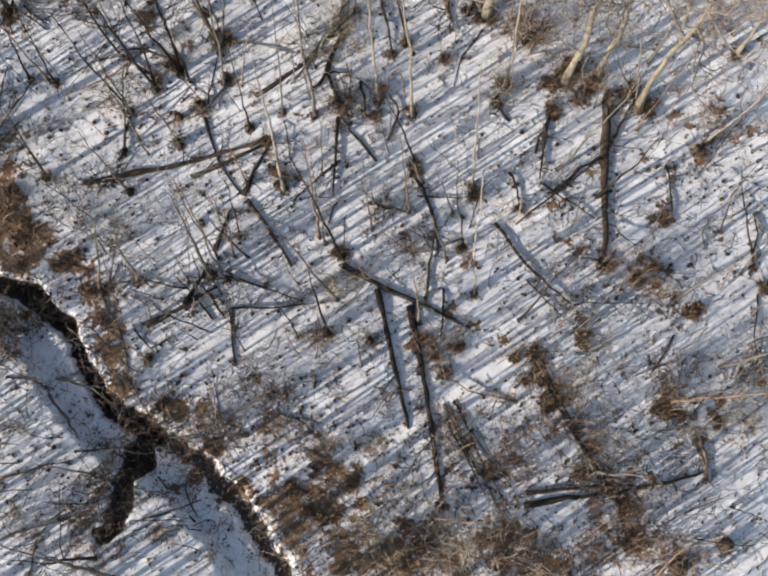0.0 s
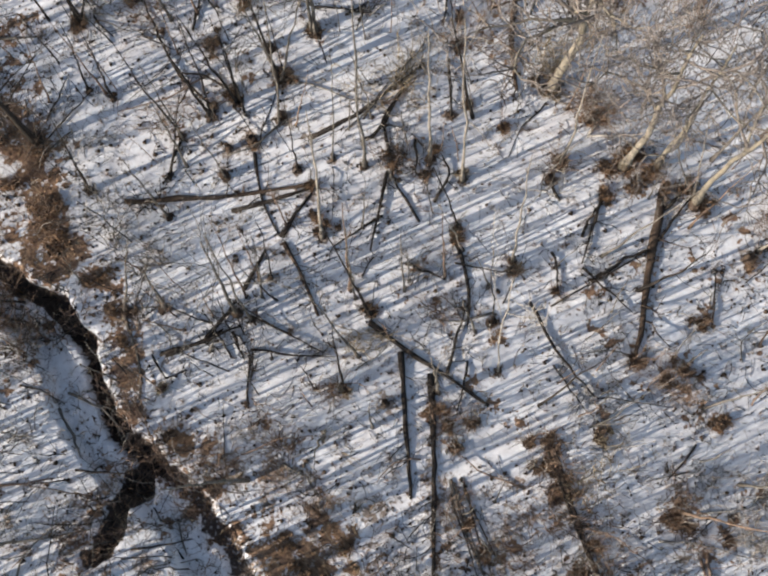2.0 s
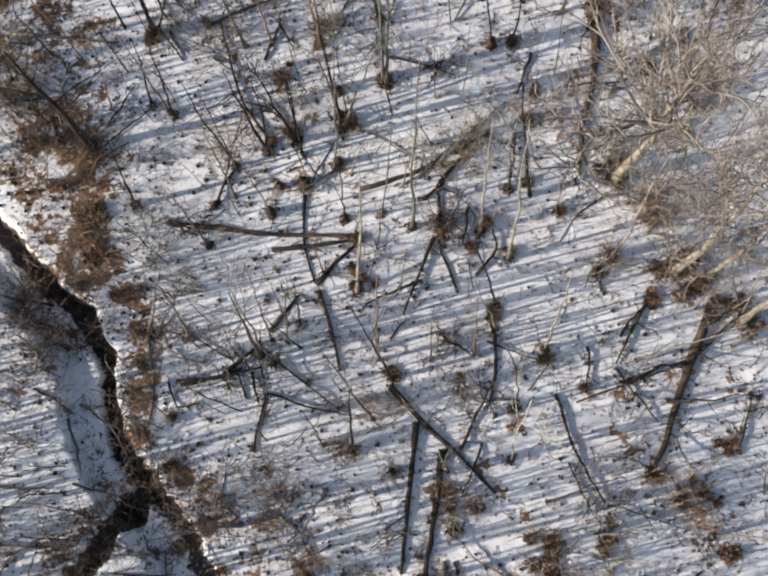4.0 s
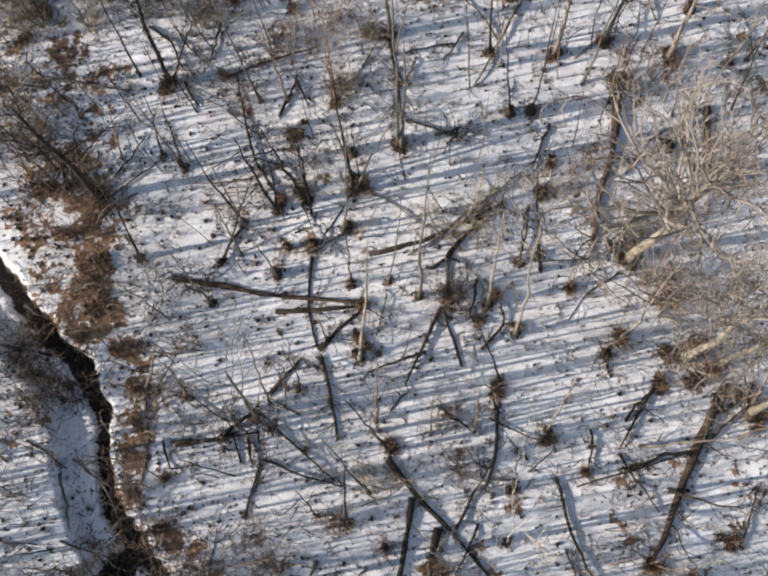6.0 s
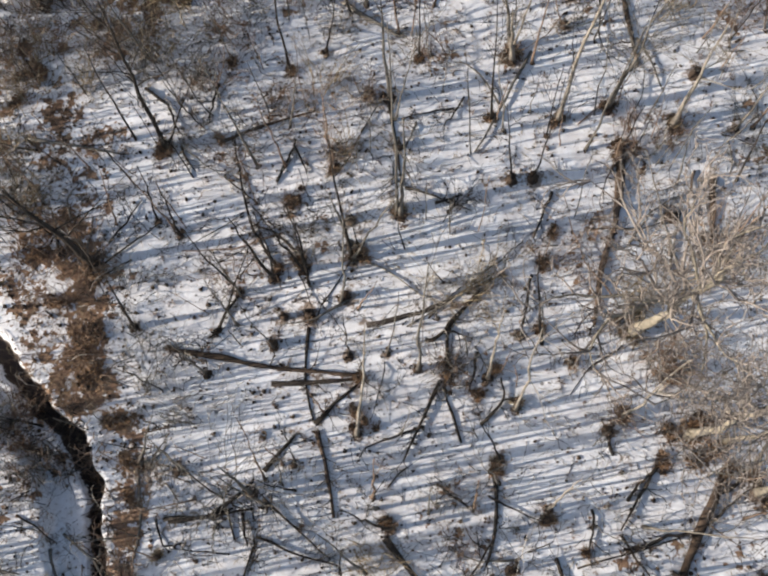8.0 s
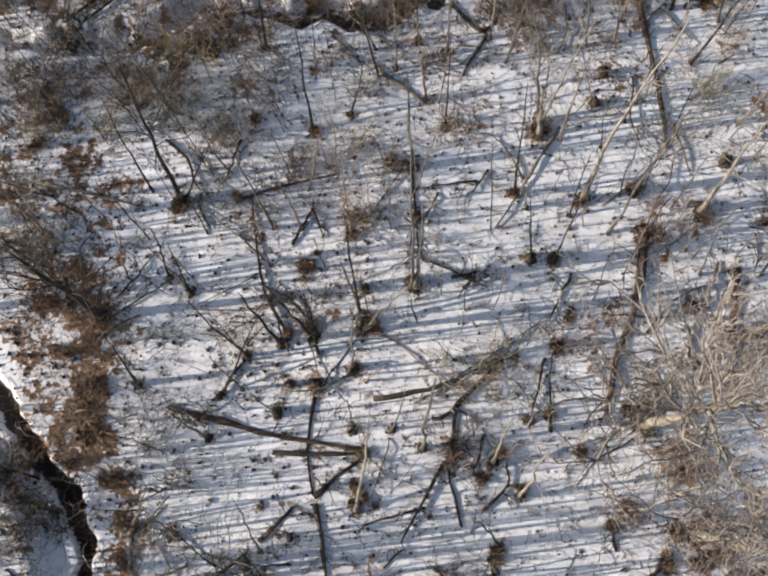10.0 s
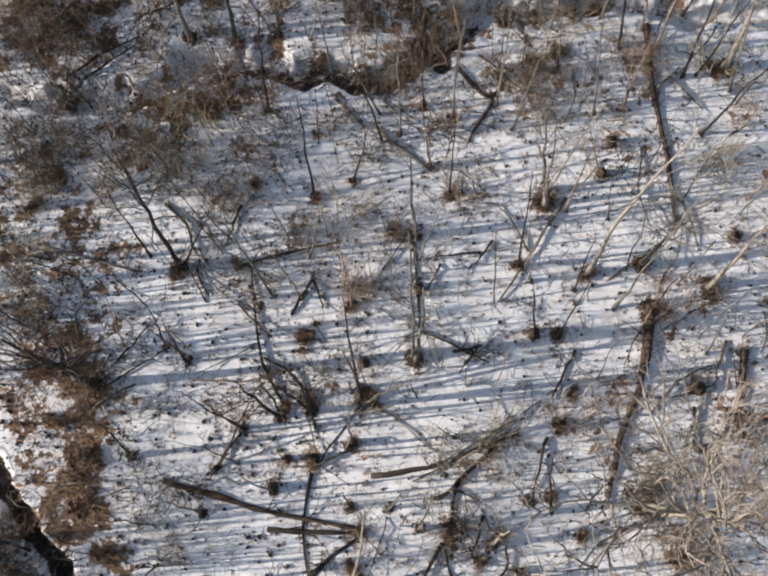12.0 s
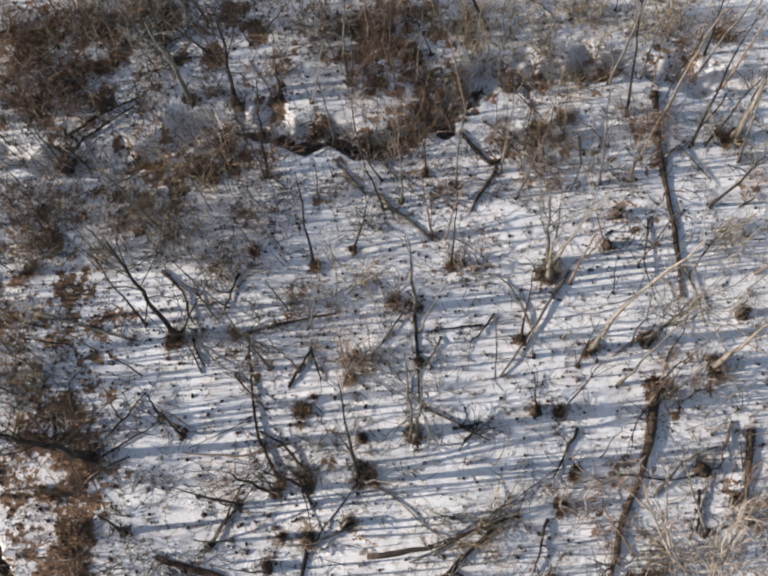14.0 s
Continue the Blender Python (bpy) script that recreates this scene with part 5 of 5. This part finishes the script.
# tangled, flattened grass on the low ground along the creek
rnd = random.Random(19)
tangle = {"straw": Shape(7), "brown": Shape(8), "russet": Shape(9)}
for n in range(950):
    x, y = rnd.uniform(-15, 7.5), rnd.uniform(-4, 4.5)
    low = float(step(4.2, 1.2, y - (0.35 * (-8 - x) if x < -8 else 0.0)))
    if rnd.random() > low * (0.35 + 1.5 * (float(value_noise(x, y, 0.9)) + 0.3) + 0.8 * float(value_noise(x, y, 3.0))):
        continue
    bank = float(from_line(np.array([x]), np.array([y]), CREEK)[0])
    if abs(bank) < 0.4 or bank < 0 and rnd.random() < 0.8:
        continue
    colour, comb = rnd.choice(("straw", "brown", "brown", "russet")), rnd.uniform(0, 6.28)
    reach = rnd.uniform(0.08, 0.3)
    PATCHES.append((x, y, reach * 1.3, rnd.uniform(0.2, 0.7)))
    for k in range(int(10 + 60 * reach)):
        px, py, a = x + rnd.gauss(0, reach), y + rnd.gauss(0, reach), rnd.gauss(comb, 0.9)
        way = Vector((math.cos(a), math.sin(a), rnd.uniform(0.02, 0.7))).normalized()
        tangle[colour].blade(Vector((px, py, gz(px, py))), way, rnd.uniform(0.10, 0.42), rnd.uniform(0.004, 0.010), rnd.uniform(0.2, 1.0))
    if rnd.random() < 0.5:
        p, a, L = Vector((x, y, gz(x, y))), rnd.uniform(0, 6.28), rnd.uniform(0.4, 1.2)
        d = Vector((math.cos(a), math.sin(a), 0)) * L
        tangle[colour].tube([p + d * q + Vector((rnd.gauss(0, .03), rnd.gauss(0, .03), 2.4 * q * (1 - q) * L * 0.5)) for q in (0, .25, .5, .75, 1)], taper(0.009, 0.004, 5), 3, False)
for colour in tangle:
    ob = new("tangled_grass", tangle[colour].mesh("tangled_grass", colour))
    tagged(ob, BARK_WORD[colour] + " flattened dead grass and canes on low creek ground", "grass", kind="stuff")

# ---- thin saplings all over the clearing and at its edges ----
WIDE = [(-17, -7), (4, -7), (13, -3), (13, 17), (7, 31), (-4, 35), (-26, 26), (-26, 10)]
thin = []
for k, (h, r, colour, limbs) in enumerate(((5.4, .040, "grey", 3), (6.6, .050, "dark", 3), (4.2, .026, "tan", 3), (7.4, .055, "grey", 4), (5.0, .036, "brown", 3),
                                           (7.8, .046, "grey", 4), (3.4, .026, "dark", 2), (6.0, .045, "brown", 3))):
    thin.append(grow("thin_sapling", -64.0 - 2 * k, -44.0, h, 0.05 * h, -0.04 * h, r, colour, limbs, BARK_WORD[colour] + " whip-thin leafless sapling in snow", "sapling",
                     "thin saplings", 0.15, 0.5, seed=700 + k, joined=True, skirt=0.07))
rnd = random.Random(31)
placed = 0
while placed < 300 - len(thin):
    x, y = rnd.uniform(-26, 13), rnd.uniform(-7, 35)
    if not inside(x, y, WIDE):
        continue
    thick = float(value_noise(x, y, 3.0)) + 0.5 + (0.1 if x < -11 + 0.25 * y - 2 else 0) + (0.2 if y > 22 else 0) + (0.45 if x > -7 and y < 9 else 0)
    if rnd.random() > thick * 0.9 or abs(float(from_line(np.array([x]), np.array([y]), CREEK)[0])) < 0.7:
        continue
    across = -math.sin(SUN_AZ - math.pi) * x + math.cos(SUN_AZ - math.pi) * y
    if 11.0 < across < 16.0 and x < -8 and rnd.random() < 0.85:
        continue
    if -2.5 < across < 2.5 and x < 1 and y < 0.5 and rnd.random() < 0.7:
        continue
    s = rnd.uniform(0.55, 1.05)
    made = copy_thing(rnd.choice(thin), Matrix.Identity(4))
    made.matrix_basis = Matrix.Translation((x, y, gz(x, y) - 0.02)) @ Euler((rnd.gauss(0, .09), rnd.gauss(0, .09), rnd.uniform(0, 6.28))).to_matrix().to_4x4() @ Matrix.Scale(s, 4)
    placed += 1

# ---- more broken branches, lying everywhere ----
litter = []
for k in range(9):
    L, bend = 0.9 + 0.2 * k, 0.25 * math.sin(k * 2.1)
    x0, y0 = -70.0 - 3 * k, -50.0
    litter.append(stick([(x0, y0), (x0 + L * 0.5, y0 + bend), (x0 + L, y0)], 0.018 + 0.004 * (k % 5), ("dark", "grey", "brown", "dark", "grey", "grey", "dark", "brown", "dark")[k]))
rnd = random.Random(41)
for x, y, z in scatter(170, rnd):
    made = copy_thing(rnd.choice(litter), Matrix.Identity(4))
    made.matrix_basis = Matrix.Translation((x, y, z + 0.005)) @ Euler((rnd.gauss(0, .05), rnd.gauss(-0.05, .06), rnd.uniform(0, 6.28))).to_matrix().to_4x4() @ Matrix.Scale(rnd.uniform(0.7, 1.25), 4)

# ---- more low shrubs, thickest on the rough ground away from the creek mouth ----
shrubs = [brush(-80.0 - 3 * k, -56.0, 0.45 + 0.07 * k, ("brown", "grey", "brown", "dark", "brown", "grey")[k]) for k in range(6)]
rnd = random.Random(67)
placed = 0
while placed < 120:
    x, y = rnd.uniform(-21, 10), rnd.uniform(0, 30)
    if not inside(x, y, IN_VIEW):
        continue
    rough = 0.10 + 0.45 * float(step(-8.0, -13.0, x + 0.15 * (14 - y))) + 0.3 * float(step(19, 25, y)) + 0.45 * float(step(-9.0, -13.0, x)) * float(step(14.0, 17.0, y)) + 0.5 * float(step(1.5, 4.0, x)) * float(step(9, 12, y)) + 0.8 * float(step(4.0, 6.0, x)) * float(step(8.5, 6.0, y))
    if rnd.random() > rough * (0.7 + float(value_noise(x, y, 2.5))):
        continue
    made = copy_thing(rnd.choice(shrubs), Matrix.Identity(4))
    made.matrix_basis = Matrix.Translation((x, y, gz(x, y) - 0.02)) @ Euler((0, 0, rnd.uniform(0, 6.28))).to_matrix().to_4x4() @ Matrix.Scale(rnd.uniform(0.7, 1.15), 4)
    for k in range(4):
        THATCH.append((x + rnd.gauss(0, 0.35), y + rnd.gauss(0, 0.35), rnd.uniform(0.12, 0.3), rnd.uniform(0.4, 0.75)))
    placed += 1

# ---- the wood round about, whose trunks throw the long shadows ----
CLEAR = [(-12.0, -3.2), (13.5, -3.2), (15.5, 18), (8, 33), (-2, 38), (-24, 26), (-23, 21.5), (-18.2, 12.5), (-13.8, 6.0), (-12.0, 2.5)]
protos = []
for k, (h, r, colour) in enumerate(((10.0, .055, "grey"), (8.0, .045, "dark"), (12.0, .075, "grey"), (7.0, .040, "brown"), (9.0, .050, "tan"), (6.0, .040, "grey"))):
    ob = grow("forest_tree", -60.0 - 3 * k, -40.0, h, 0.3, 0.2, r, colour, 3, "tall leafless forest tree standing in snow", "tree", "surrounding wood", 0.09, 0.7, seed=900 + k, joined=True, tip=0.45)
    protos.append(ob)
for x, y, h, r in ((-1.2, -8.6, 10.0, 0.17), (-5.6, -6.6, 9.0, 0.09), (-14.5, -6.5, 11.0, 0.13)):
    grow("forest_tree", x, y, h, 0.3, 0.2, r, "grey", 4, "stout leafless forest tree standing in snow", "tree", "surrounding wood", 0.2, 0.55, joined=True)
rnd = random.Random(23)
placed = 0
while placed < 125:
    far_edge = 56 <= placed < 96
    if far_edge:   # tall trees further back, towards the sun
        x, y = rnd.uniform(-46, 8), rnd.uniform(-34, 6)
        if not any(inside(x - math.cos(SUN_AZ) * u, y - math.sin(SUN_AZ) * u, CLEAR) for u in (14, 20, 26)):
            continue
    elif placed < 56:   # the near edge of the wood, towards the sun
        x, y = rnd.uniform(-42, 13), rnd.uniform(-20, 24)
        if y > -4 and rnd.random() < 0.84 or y > 8 and rnd.random() < 0.5:
            continue
        if not any(inside(x - math.cos(SUN_AZ) * u, y - math.sin(SUN_AZ) * u, CLEAR) for u in (3, 7, 11, 15)):
            continue
    else:
        a, q = rnd.uniform(0, 6.28), rnd.uniform(22, 60)
        x, y = -4 + q * math.cos(a), 14 + q * math.sin(a)
    if inside(x, y, CLEAR) or abs(float(from_line(np.array([x]), np.array([y]), CREEK)[0])) < 1.2:
        continue
    across = -math.sin(SUN_AZ - math.pi) * x + math.cos(SUN_AZ - math.pi) * y   # unseen trees are thinned in this band, so that the snow beyond stays sunlit
    if 9.5 < across < 16.0 and x < 0 and rnd.random() < (0.95 if across > 12.0 else 0.75):
        continue
    s = rnd.uniform(0.75, 1.1)
    tall = 1.6 if far_edge else 1.0
    made = copy_thing(rnd.choice(protos), Matrix.Identity(4))
    made.matrix_basis = Matrix.Translation((x, y, gz(x, y) - 0.03)) @ Euler((rnd.gauss(0, .03), rnd.gauss(0, .03), rnd.uniform(0, 6.28))).to_matrix().to_4x4() @ Matrix.Diagonal((s, s, s * tall, 1.0))
    placed += 1


# the crowded young growth of that wood, and the whips that stand in the clearing
def pole(shape, rnd, x, y, h, r, lean, tip):
    root = Vector((x, y, gz(x, y) - 0.03))
    pts = wander(rnd, root, root + Vector((rnd.gauss(0, lean) * h, rnd.gauss(0, lean) * h, h)), 6, 0.008 * h)
    shape.tube(pts, taper(r, r * tip, 6), 5, False)
    for k in range(rnd.randrange(2, 5)):
        i = rnd.randrange(2, 6)
        a, L = rnd.uniform(0, 6.28), h * rnd.uniform(0.06, 0.16)
        shape.tube(wander(rnd, pts[i], pts[i] + Vector((math.cos(a), math.sin(a), rnd.uniform(0.5, 1.4))) * L, 4, 0.03), taper(r * 0.4, 0.004, 4), 3, False)
    return root


rnd = random.Random(57)
wood, placed = Shape(91), 0
while placed < 190:
    x, y = rnd.uniform(-40, 13), rnd.uniform(-19, 24)
    if inside(x, y, CLEAR) or not any(inside(x - math.cos(SUN_AZ) * u, y - math.sin(SUN_AZ) * u, CLEAR) for u in (2, 5, 9, 13)):
        continue
    if abs(float(from_line(np.array([x]), np.array([y]), CREEK)[0])) < 0.8 or y < 8 and rnd.random() < 0.35 or y > 10 and rnd.random() < 0.5:
        continue
    across = -math.sin(SUN_AZ - math.pi) * x + math.cos(SUN_AZ - math.pi) * y
    # unseen poles left out as well, for the same sunlit strip of snow
    if 12.0 < across < 15.6 and x < -9 and rnd.random() < 0.92:
        continue
    pole(wood, rnd, x, y, rnd.uniform(3.5, 9.0), rnd.uniform(0.016, 0.034), 0.03, 0.55)
    placed += 1
ob = new("young_wood", wood.mesh("young_wood", "grey"))
tagged(ob, "crowded grey leafless young trees of the surrounding wood", "trees", kind="stuff")
whips, placed = {"grey": Shape(92), "brown": Shape(93), "dark": Shape(94)}, 0
while placed < 400:
    x, y = rnd.uniform(-24, 13), rnd.uniform(-4, 34)
    if not inside(x, y, IN_VIEW) or abs(float(from_line(np.array([x]), np.array([y]), CREEK)[0])) < 0.6:
        continue
    across = -math.sin(SUN_AZ - math.pi) * x + math.cos(SUN_AZ - math.pi) * y
    if 12.0 < across < 15.6 and x < -5 and rnd.random() < 0.75:
        continue
    pole(whips[rnd.choice(("grey", "grey", "brown", "dark"))], rnd, x, y, rnd.uniform(1.8, 4.6), rnd.uniform(0.012, 0.026), 0.06, 0.45)
    placed += 1
for colour in whips:
    ob = new("bare_whips", whips[colour].mesh("bare_whips", colour))
    tagged(ob, BARK_WORD[colour] + " whip-thin bare shoots standing in snow", "shoots", kind="stuff")


# ---- the ground, one sheet to the horizon ----
def axis(lo, hi, fine):
    inner = np.arange(lo, hi, fine)
    out = np.cumsum(fine * 1.16 ** np.arange(1, 48))
    out = out[out < 900]
    return np.concatenate((lo - out[::-1], inner, hi + out))


gx, gy = axis(-24.0, 14.0, 0.085), axis(-5.0, 34.0, 0.085)
X, Y = np.meshgrid(gx, gy)
Z, bare = land(X, Y)
broken, matted = np.zeros(X.shape), np.zeros(X.shape)
for field, (px, py, reach, weight) in [(broken, q) for q in PATCHES] + [(matted, q) for q in THATCH]:
    i0, i1 = np.searchsorted(gx, (px - 3 * reach, px + 3 * reach))
    j0, j1 = np.searchsorted(gy, (py - 3 * reach, py + 3 * reach))
    sx, sy = X[j0:j1, i0:i1], Y[j0:j1, i0:i1]
    q = weight * np.exp(-((sx - px) ** 2 + (sy - py) ** 2) / (reach * reach))
    field[j0:j1, i0:i1] = np.maximum(field[j0:j1, i0:i1], q)
nx, ny = len(gx), len(gy)
idx = np.arange(nx * ny).reshape(ny, nx)
quads = np.stack((idx[:-1, :-1], idx[:-1, 1:], idx[1:, 1:], idx[1:, :-1]), -1).reshape(-1, 4)
me = bpy.data.meshes.new("ground")
me.vertices.add(nx * ny)
me.vertices.foreach_set("co", np.stack((X, Y, Z), -1).ravel())
me.loops.add(quads.size)
me.loops.foreach_set("vertex_index", quads.ravel())
me.polygons.add(len(quads))
me.polygons.foreach_set("loop_start", np.arange(0, quads.size, 4))
me.polygons.foreach_set("loop_total", np.full(len(quads), 4))
me.polygons.foreach_set("use_smooth", np.ones(len(quads), bool))
for name, values in (("litter", broken), ("thatch", matted), ("earth", bare)):
    me.attributes.new(name, "FLOAT", "POINT").data.foreach_set("value", values.ravel().astype(np.float32))
me.materials.append(SNOW)
me.update()
me.validate()
ground = new("ground", me)
tagged(ground, "thin patchy snow over leaf litter with an eroded creek bed", "ground", kind="structure")
